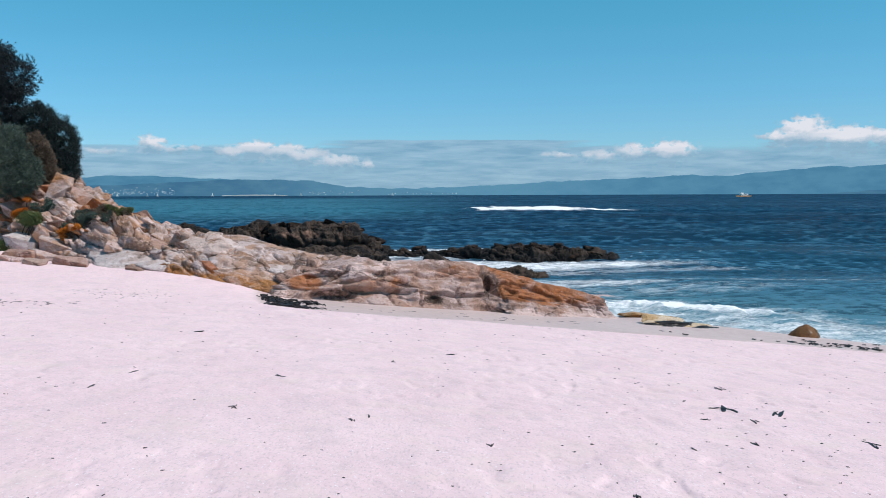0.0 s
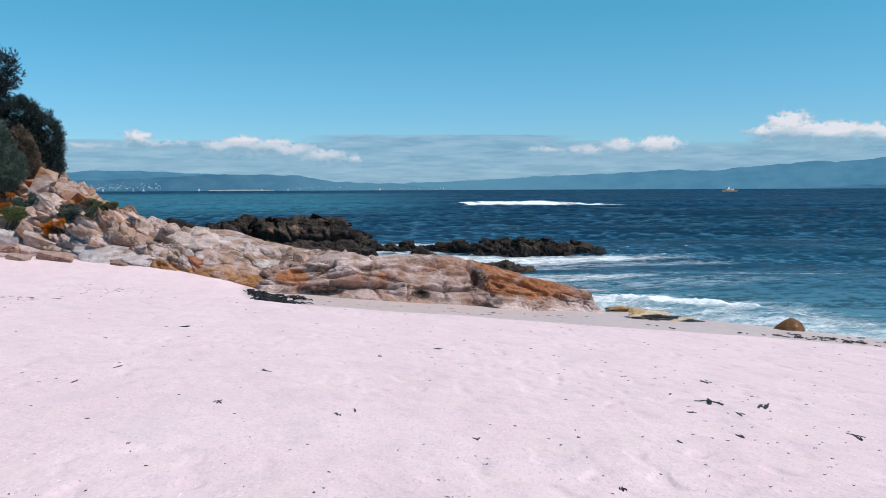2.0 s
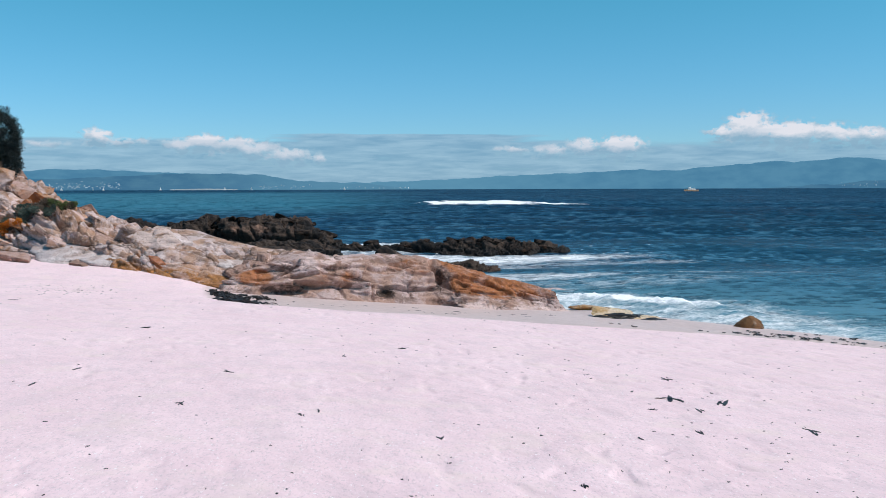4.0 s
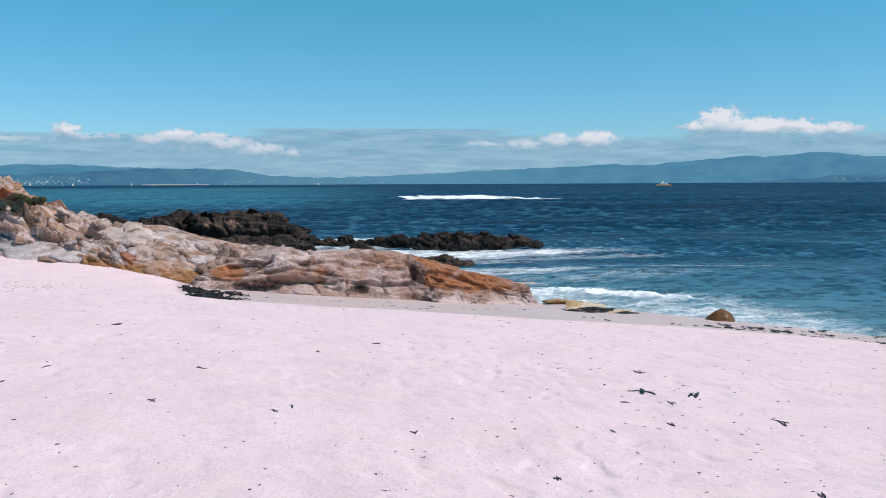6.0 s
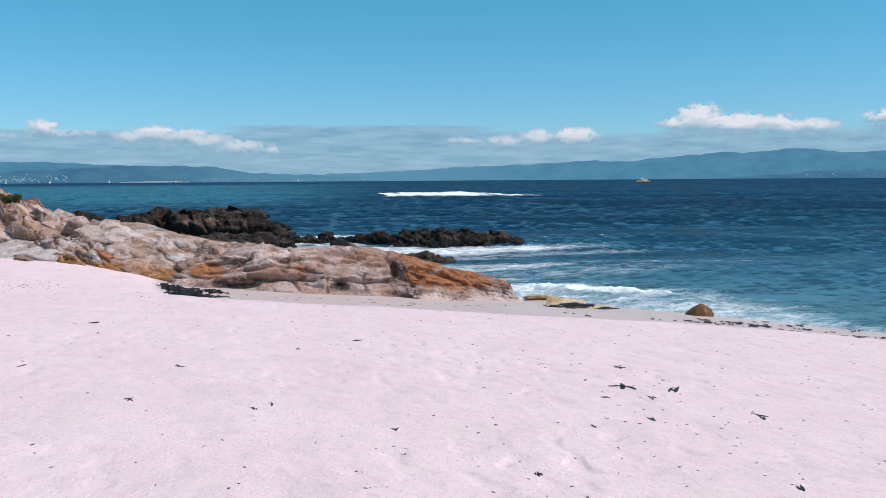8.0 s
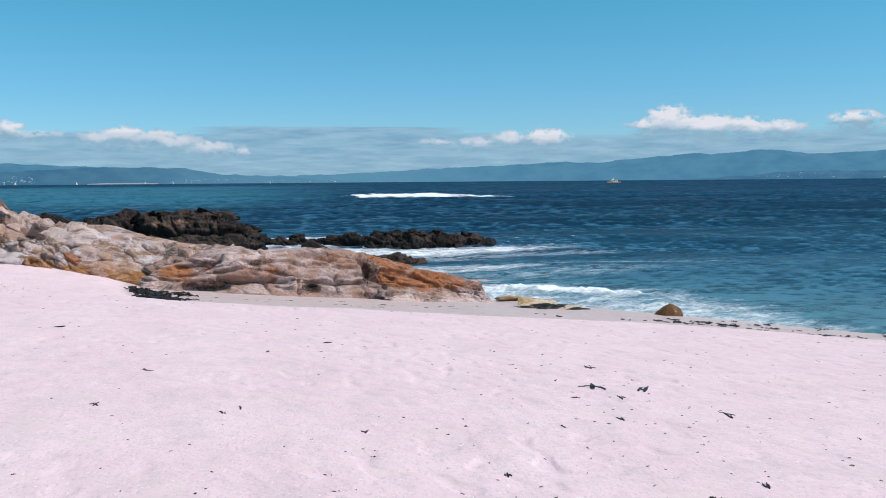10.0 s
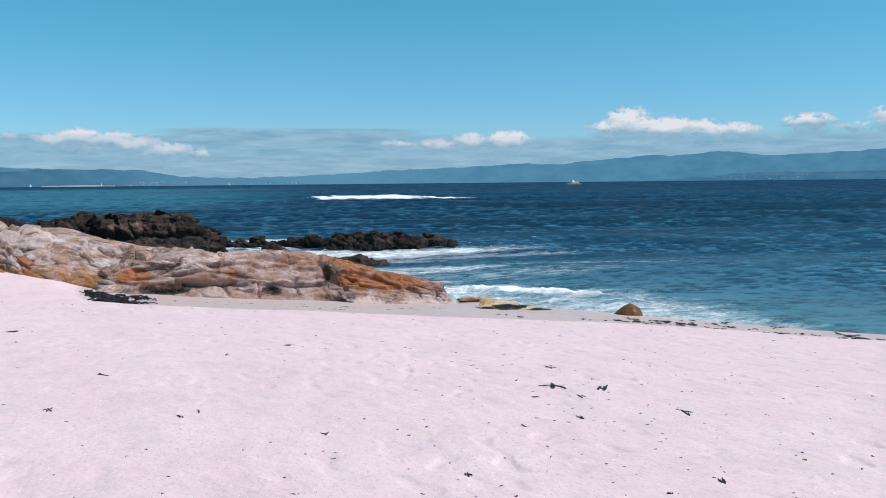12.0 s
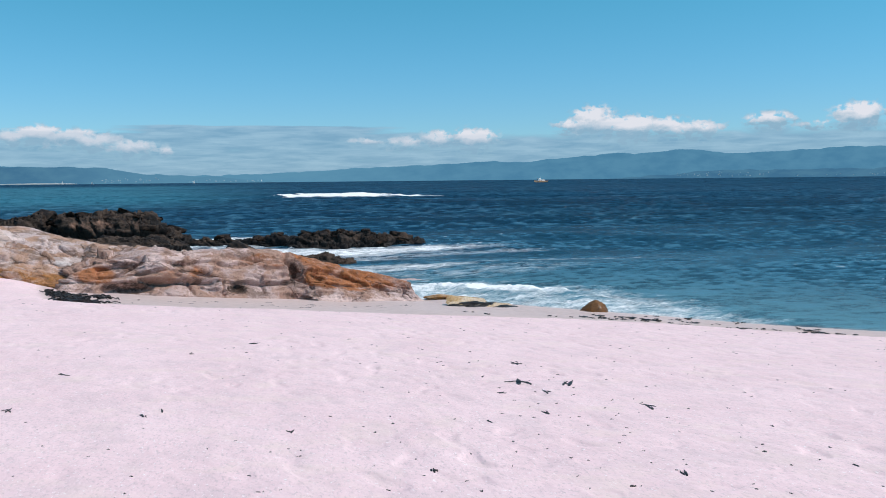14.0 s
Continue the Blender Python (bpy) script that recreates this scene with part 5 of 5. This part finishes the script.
plant("pine_tree", aback(-30.6, 31.5, 1.9),
      [(*aback(-30.0, 31.5, 5.0), 2.18, 1.74, 1.64), (*aback(-29.9, 31.2, 6.0), 1.64, 1.53, 1.0), (*aback(-28.3, 31.2, 6.0), 1.0, 1.1, 0.85), (*aback(-27.0, 31.2, 5.45), 0.92, 1.1, 0.85), (*aback(-28.3, 31.2, 4.2), 1.36, 1.31, 1.09),
       (*aback(-29.0, 31.2, 3.2), 1.42, 1.31, 0.98), (*aback(-32.0, 31.2, 5.6), 1.96, 1.64, 1.31), (*aback(-27.3, 31.0, 4.7), 0.8, 0.76, 0.7)],
      PINE, 52000, 0.12, 0.020, "dense dark green pine crown on top of the slope", "tree", 1, trunk=0.2)
plant("evergreen_shrub", aback(-25.1, 30.8, 1.5),
      [(*aback(-25.4, 30.8, 3.9), 0.68, 0.65, 0.78), (*aback(-24.35, 30.8, 3.3), 0.74, 0.65, 0.87), (*aback(-24.15, 30.7, 2.5), 0.60, 0.55, 0.71), (*aback(-25.6, 30.9, 3.0), 0.76, 0.65, 0.87)],
      CYPRESS, 30000, 0.13, 0.012, "dark evergreen shrub with feathery shoots", "shrub", 2, trunk=0.08)
plant("grey_bush", (*aback(-27.3, 30.8, 0)[:2], rock_height(*aback(-27.3, 30.8, 0)[:2])),
      [(*aback(-27.4, 28.9, 2.75), 0.85, 0.76, 0.87), (*aback(-26.2, 28.8, 2.3), 0.55, 0.55, 0.60), (*aback(-28.6, 28.9, 2.95), 0.98, 0.76, 0.98), (*aback(-26.9, 28.7, 2.15), 0.66, 0.55, 0.40), (*aback(-27.0, 28.8, 3.3), 0.5, 0.4, 0.5), (*aback(-27.7, 28.8, 2.0), 0.7, 0.5, 0.45), (*aback(-26.5, 28.8, 1.9), 0.4, 0.4, 0.3)],
      GREYLEAF, 20000, 0.12, 0.013, "grey green bush on the rocky slope", "shrub", 3)
plant("dry_bush", aback(-25.4, 29.6, 1.6), [(*aback(-25.5, 29.6, 3.0), 0.38, 0.3, 0.66), (*aback(-25.1, 29.6, 2.6), 0.36, 0.3, 0.6), (*aback(-24.8, 29.6, 2.2), 0.34, 0.3, 0.42), (*aback(-25.9, 29.6, 2.5), 0.34, 0.3, 0.55), (*aback(-28.2, 29.5, 3.7), 0.5, 0.33, 0.3), (*aback(-27.3, 29.7, 3.4), 0.38, 0.33, 0.22)],
      BROWNLEAF, 11000, 0.10, 0.013, "dry brown heather bush between green shrubs", "shrub", 4)
for az, dist, z, r, mat, n, label in ((-27.3, 27.6, 0.55, 0.75, HERB, 2600, "green herb tuft with yellow flowers among stones"), (-26.6, 27.5, 0.15, 0.45, HERB, 1100, "green herb tuft among stones"),
                                      (-23.4, 28.8, 0.7, 0.24, GREYLEAF, 500, "low green plant in a rock cleft"), (-22.2, 29.0, 0.75, 0.26, GREYLEAF, 500, "low green plant in a rock cleft"),
                                      (-20.5, 29.0, 0.45, 0.22, HERB, 450, "low green plant in a rock cleft"), (-23.0, 28.0, 0.1, 0.28, GREYLEAF, 500, "low green plant in a rock cleft"),
                                      (-25.2, 28.0, 0.35, 0.25, GREYLEAF, 450, "low green plant in a rock cleft"),
                                      (-23.9, 27.7, 0.22, 0.22, ORANGELEAF, 500, "bright orange succulent patch between stones"), (-26.4, 28.4, 0.95, 0.2, ORANGELEAF, 400, "bright orange succulent patch between stones"),
                                      (-22.6, 28.4, 0.45, 0.3, BROWNLEAF, 500, "dry brown grass in a rock cleft"), (-21.6, 29.2, 0.75, 0.3, BROWNLEAF, 500, "dry brown grass in a rock cleft"), (-23.2, 28.9, 0.85, 0.3, BROWNLEAF, 500, "dry brown grass in a rock cleft")):
    x, y, _ = polar(az, dist + (5.3 if az < -25 else 3.0), 0)
    z = rock_height(x, y) + 0.12
    r3 = np.random.default_rng(int(1000 - az * 10))
    pads = []
    for _k in range(9):
        px, py = x + r3.normal() * r, y + 0.4 * r3.normal() * r
        pads.append((px, py, rock_height(px, py) + 0.06, r * r3.uniform(0.3, 0.65), r * 0.4, r * r3.uniform(0.25, 0.5)))
    plant("herb_tuft", (x, y, z - 0.1), pads, mat, 3 * n, 0.06, 0.014, label, "plant", int(100 - az * 10))


# ---------------------------------------------------------------- boats and the far shore
PAINT_WHITE = plain_material("white_paint", (0.8, 0.8, 0.78), 0.4, 0.4, 0.1, 2)
PAINT_OCHRE = plain_material("orange_paint", (0.80, 0.40, 0.22), 0.4, 0.4, 0.1, 2)
GLASS_DARK = plain_material("dark_windows", (0.03, 0.04, 0.05), 0.15, 0.5, 0.1, 2)
HOUSE_WHITE = plain_material("white_far_walls", (0.50, 0.60, 0.66), 0.9, 0.1, 0.3, 0.1)


def loft(bm, rings):
    """Skin through rings of equal length, with both ends closed."""
    rows = [[bm.verts.new(p) for p in r] for r in rings]
    for a, b in zip(rows, rows[1:]):
        for k in range(len(a)):
            bm.faces.new((a[k], a[(k + 1) % len(a)], b[(k + 1) % len(a)], b[k]))
    bm.faces.new(rows[0][::-1])
    bm.faces.new(rows[-1])


def hull(bm, length, beam, height, sheer=0.5):
    rings = []
    for u in np.linspace(0, 1, 9):
        w = beam / 2 * (1 - max(0, (u - 0.45) / 0.55) ** 2.2) + 0.02
        top = height * (1 + sheer * max(0, u - 0.4))
        x = (u - 0.5) * length
        rings.append([(x, -w, top), (x, -w * 0.85, 0.1), (x, -w * 0.3, -0.8), (x, w * 0.3, -0.8), (x, w * 0.85, 0.1), (x, w, top)])
    loft(bm, rings)


def tapered_box(bm, x0, x1, y, z0, z1, lean=0.0):
    loft(bm, [[(x0, -y, z0), (x1, -y, z0), (x1, y, z0), (x0, y, z0)], [(x0 + lean, -y * 0.93, z1), (x1 - lean, -y * 0.93, z1), (x1 - lean, y * 0.93, z1), (x0 + lean, y * 0.93, z1)]])


def motor_boat():
    ob = tagged(new("motor_boat"), "small white and orange passenger boat under way", "boat")
    bm = bmesh.new()
    hull(bm, 25, 6.5, 2.2)
    part("hull", bm, PAINT_OCHRE, ob, "orange painted hull")
    bm = bmesh.new()
    tapered_box(bm, -7, 6, 2.6, 2.1, 4.6, 0.5)
    cabin = part("cabin", bm, PAINT_WHITE, ob)
    for k in range(5):
        bm = bmesh.new()
        tapered_box(bm, -5.6 + 2.3 * k, -4.2 + 2.3 * k, 2.66, 3.1, 4.1)
        part("cabin_window", bm, GLASS_DARK, cabin)
    bm = bmesh.new()
    tapered_box(bm, 0.5, 5.0, 1.9, 4.6, 6.4, 0.5)
    part("wheelhouse", bm, PAINT_WHITE, ob)
    bm = bmesh.new()
    stick(bm, (0, 0, 4.6), (0, 0, 9.0), 0.15, 0.06)
    part("mast", bm, PAINT_WHITE, ob)
    ob.matrix_world = pose(*polar(19.5, 1350, SEA), 0, 0, 198)
    return ob


motor_boat()


def sail_boat():
    ob = tagged(new("sail_boat"), "far white sailing boat with a raised sail", "boat", "sailing boats off the far shore")
    bm = bmesh.new()
    hull(bm, 11, 3.2, 1.2)
    part("hull", bm, PAINT_WHITE, ob)
    bm = bmesh.new()
    stick(bm, (0.8, 0, 1), (0.8, 0, 15), 0.12, 0.07)
    part("mast", bm, PAINT_WHITE, ob)
    for x, w in ((0.7, -4.6), (0.95, 3.8)):
        bm = bmesh.new()
        rows = []
        for u in np.linspace(0, 1, 6):
            rows.append([(x + w * (1 - u) * k / 4, 0.5 * math.sin(math.pi * k / 4) * (1 - u), 1.8 + 12.5 * u) for k in range(5)])
        grid = [[bm.verts.new(p) for p in r] for r in rows]
        for r0, r1 in zip(grid, grid[1:]):
            for k in range(4):
                bm.faces.new((r0[k], r0[k + 1], r1[k + 1], r1[k]))
        part("sail", bm, PAINT_WHITE, ob)
    return ob


first = sail_boat()
first.matrix_world = pose(*polar(-21.0, 4200, SEA + 3.2), 0, 0, 20)
for az, dist, turn in ((-19.2, 3300, 160), (-18.6, 3450, 30), (-11.2, 3300, 15), (-9.5, 3000, 170), (-3.4, 3300, 20), (0.9, 3600, 200), (-15.2, 3450, 40)):
    copy_thing(first, pose(*polar(az, 1.25 * dist, SEA + float(far_lift(1.25 * dist))), 0, 0, turn))


def far_houses(name, spans, seed, label):
    """Small gabled white houses on a far hillside, in one mesh."""
    rng = np.random.default_rng(seed)
    bm = bmesh.new()
    for az0, az1, e0, e1, dist, n in spans:
        for _ in range(n):
            az, e = rng.uniform(az0, az1), rng.uniform(e0, e1) * rng.uniform(0.3, 1)
            w, h = rng.uniform(1.5, 5.5), rng.uniform(1.2, 2.6)
            d = dist + 60 * e
            m = Matrix.Translation(polar(az, d, EYE + d * math.tan(radians(e)))) @ Matrix.Rotation(radians(-az), 4, "Z")
            pts = [[(k, -w / 2, 0), (k, w / 2, 0), (k, w / 2, h), (k, 0, h * 1.5), (k, -w / 2, h)] for k in (-w * 0.7, w * 0.7)]
            loft(bm, [[m @ Vector(p) for p in r] for r in pts])
    me = bpy.data.meshes.new(name)
    bm.to_mesh(me)
    bm.free()
    me.materials.append(HOUSE_WHITE)
    return tagged(new(name, me), label, "houses", kind="stuff")


far_houses("far_village", [(-23.5, -17.5, 0.12, 0.6, 4395, 120), (-9, -5.5, 0.1, 0.4, 4395, 30), (-4, 1, 0.05, 0.2, 4395, 16)], 3, "white houses of a far village on the foothills")
far_houses("far_village", [(28, 34, 0.1, 0.4, 4435, 40), (35, 41, 0.08, 0.2, 4435, 16)], 4, "white houses of a far village by the water")
bm = bmesh.new()
loft(bm, [[polar(-14.6 + 4.2 * u, 4380, SEA - 2), polar(-14.6 + 4.2 * u, 4380, SEA + 5.5 + 3 * math.sin(math.pi * u)), polar(-14.6 + 4.2 * u, 4395, SEA + 6.2 + 3 * math.sin(math.pi * u))] for u in np.linspace(0, 1, 12)])
me = bpy.data.meshes.new("far_beach")
bm.to_mesh(me)
bm.free()
me.materials.append(plain_material("far_sand", (0.62, 0.62, 0.6), 0.95, 0.1, 0.1, 0.05))
tagged(new("far_beach", me), "pale strip of beach on the far shore", "beach", kind="structure")


# ---------------------------------------------------------------- seaweed and litter on the sand
def ribbon(bm, rng, x, y, length, width, turn, lift=0.012, curl=1.2, thick=0.006):
    """A dried strap of weed that lies on the sand, bent and tapered."""
    n = 7
    a = turn
    px, py = x - math.cos(a) * length / 2, y - math.sin(a) * length / 2
    rows = []
    bend = rng.uniform(-curl, curl)
    for k in range(n):
        u = k / (n - 1)
        w = width * (0.35 + 1.1 * math.sin(math.pi * min(1, 0.15 + 0.85 * u))) / 2
        z = float(ground_z(np.array([px]), np.array([py]))[0]) + lift * (0.6 + 1.2 * math.sin(2.5 * math.pi * u + bend) ** 2)
        ox, oy = -math.sin(a) * w, math.cos(a) * w
        rows.append([(px + ox, py + oy, z), (px - ox, py - oy, z + 0.3 * w), (px - ox, py - oy, z + 0.3 * w - thick), (px + ox, py + oy, z - thick)])
        a += bend / n + rng.uniform(-0.12, 0.12)
        px += math.cos(a) * length / (n - 1)
        py += math.sin(a) * length / (n - 1)
    loft(bm, rows)


# the scrap at (-7.79, 17.66) stands in for a flat pale-brown stone
SCRAPS = [(0.12, 13.37, 0.17, 0.82), (-4.14, 14.26, 0.16, 0.67), (3.19, 9.39, 0.31, 0.68), (3.77, 9.29, 0.36, 0.74), (-3.62, 8.62, 0.24, 1.92), (-3.57, 9.76, 0.32, -1.08), (-1.99, 10.01, 0.27, -1.16), (-1.99, 7.94, 0.19, 1.48), (-0.69, 7.80, 0.15, 1.48), (-0.84, 7.59, 0.13, -1.20), (1.29, 5.53, 0.10, 1.20), (2.74, 8.67, 0.16, 0.41), (3.23, 8.71, 0.25, -1.63), (2.13, 7.07, 0.12, -1.23), (2.81, 7.48, 0.18, -1.74), (2.83, 9.81, 0.11, 0.62), (3.69, 11.19, 0.32, -1.70), (3.96, 7.71, 0.32, -1.74), (0.40, 6.86, 0.12, 1.12), (-7.79, 17.66, 0.21, 0.42), (-0.71, 11.93, 0.21, 1.22), (4.35, 5.19, 0.07, -1.49), (2.47, 4.92, 0.05, -0.05), (2.99, 5.18, 0.15, 0.83)]
FAT = {(3.19, 9.39): 0.038, (3.77, 9.29): 0.034, (0.12, 13.37): 0.07, (-4.14, 14.26): 0.07}      # widths of the stout ones
rng = np.random.default_rng(19)
for x, y, length, turn in SCRAPS:
    turn, length = math.atan(2.0 * math.tan(turn)), (1.25 if (x, y) in FAT else 0.9) * length
    ob = tagged(new("seaweed_scrap"), "dry blackish seaweed scrap lying on pale sand", "seaweed", "seaweed scraps on the sand")
    ob.location = (x, y, 0)
    for k in range(int(rng.integers(1, 4)) + (2 if (x, y) in FAT else 0)):
        bm = bmesh.new()
        off = 0 if k == 0 else 0.35 * length
        ribbon(bm, rng, x + rng.uniform(-1, 1) * off, y + rng.uniform(-1, 1) * off, length * (1.0 if k == 0 else rng.uniform(0.35, 0.7)),
               FAT.get((x, y), 0.012) * (1 if k == 0 else 0.6), turn + (0 if k == 0 else rng.uniform(-0.9, 0.9)), lift=0.005, curl=0.15 if k == 0 else 0.8)
        bmesh.ops.translate(bm, verts=bm.verts, vec=(-x, -y, 0))
        part("frond", bm, KELP, ob)


def litter(name, rng, places, label, lift=0.003, stout=1.0):
    """Many tiny bits of weed and twig, in one mesh."""
    bm = bmesh.new()
    for x, y, length in places:
        turn = rng.uniform(0, 6.28)
        turn = math.atan2(2.0 * math.sin(turn), math.cos(turn))
        ribbon(bm, rng, x, y, 1.1 * length, stout * length * rng.uniform(0.10, 0.3), turn, lift=lift, curl=1.6, thick=0.004)
        for _k in range(int(rng.integers(0, 3))):
            ribbon(bm, rng, x + rng.normal() * 0.4 * length, y + rng.normal() * 0.5 * length, length * rng.uniform(0.3, 0.8), stout * length * rng.uniform(0.08, 0.2), rng.uniform(0, 6.28), lift=lift, curl=1.6, thick=0.004)
    me = bpy.data.meshes.new(name)
    bm.to_mesh(me)
    bm.free()
    me.materials.append(KELP)
    return tagged(new(name, me), label, "seaweed", kind="stuff")


bits = []
for _ in range(900):
    d = 4.2 + 19 * rng.random() ** 1.1
    az = rng.uniform(-28, 42)
    keep = 0.3 + 0.7 * (8 < az < 36 and d < 12)
    if rng.random() < keep:
        x, y, _z = polar(az, d, 0)
        bits.append((x, y, rng.uniform(0.008, 0.026) * (0.6 + d / 12)))
for _ in range(36):
    x = rng.uniform(-3.2, 5.0)
    bits.append((x, 23.4 + 0.28 * (x + 3) + rng.uniform(-0.9, 1.0), rng.uniform(0.05, 0.16)))
for _ in range(26):
    bits.append((rng.uniform(-9.2, -7.9), rng.uniform(16.6, 17.6), rng.uniform(0.03, 0.12)))
litter("weed_litter", rng, bits, "tiny dark bits of dried weed on the sand")
wrack = []
for _ in range(30):
    u = rng.random() ** 0.6
    cx = 4.3 + 11.0 * u
    cy = min(22.3 + 0.1 * cx, float(shore_line(cx)) - 0.1) + rng.normal() * 0.38
    many, spread = int(rng.integers(1, 9 if cx > 9 else 4)), rng.uniform(0.1, 0.4)
    for _k in range(many):
        wrack.append((cx + rng.normal() * spread, cy + 0.8 * rng.normal() * spread, rng.uniform(0.05, 0.24)))
litter("wrack_line", rng, wrack, "broken line of dark seaweed along the high water mark", 0.018, 1.6)


def kelp_heap():
    """Straps that lie in a few loose clumps."""
    ob = tagged(new("kelp_heap"), "heap of black kelp straps on sand beside the ledge", "seaweed")
    ob.location = (-3.9, 22.3, 0)
    r2 = np.random.default_rng(23)
    for cx, cy, wide, count in ((-5.0, 24.6, 0.14, 9), (-4.75, 23.8, 0.17, 11), (-4.35, 22.9, 0.2, 15), (-4.1, 24.0, 0.2, 13), (-3.95, 22.2, 0.2, 15), (-3.65, 21.3, 0.14, 9), (-3.75, 23.9, 0.12, 6), (-4.4, 22.0, 0.10, 4)):
        for _ in range(count):
            x, y = cx + 1.15 * r2.normal() * wide, cy + 2.6 * r2.normal() * wide
            bm = bmesh.new()
            ribbon(bm, r2, x, y, r2.uniform(0.2, 0.6), r2.uniform(0.04, 0.10), r2.uniform(0.3, 2.8), lift=r2.uniform(0.015, 0.045), curl=2.2, thick=0.02)
            bmesh.ops.translate(bm, verts=bm.verts, vec=(3.9, -22.3, 0))
            part("strap", bm, KELP, ob)

kelp_heap()


def pebbles():
    """A loose patch of small stones and shell grit in front of the slope."""
    r5 = np.random.default_rng(91)
    bm = bmesh.new()
    for _ in range(130):
        x, y, k = -7.9 + 0.6 * r5.normal(), 20.8 + 0.8 * r5.normal(), 0.010 + 0.025 * r5.random() ** 2
        z = float(ground_z(np.array([x]), np.array([y]))[0])
        m = pose(x, y, z - 0.15 * k, r5.uniform(-20, 20), r5.uniform(-20, 20), r5.uniform(0, 360)) @ Matrix.Diagonal((k * r5.uniform(0.8, 1.6), k, k * 0.55, 1))
        made = bmesh.ops.create_icosphere(bm, subdivisions=1, radius=1.0, matrix=m)
        for w in made["verts"]:
            w.co += Vector(r5.normal(size=3)) * 0.12 * k
    me = bpy.data.meshes.new("pebbles")
    bm.to_mesh(me)
    bm.free()
    me.materials.append(GREY_ROCK)
    return tagged(new("pebbles", me), "patch of small grey and brown pebbles on pale sand", "pebbles", kind="stuff")


pebbles()
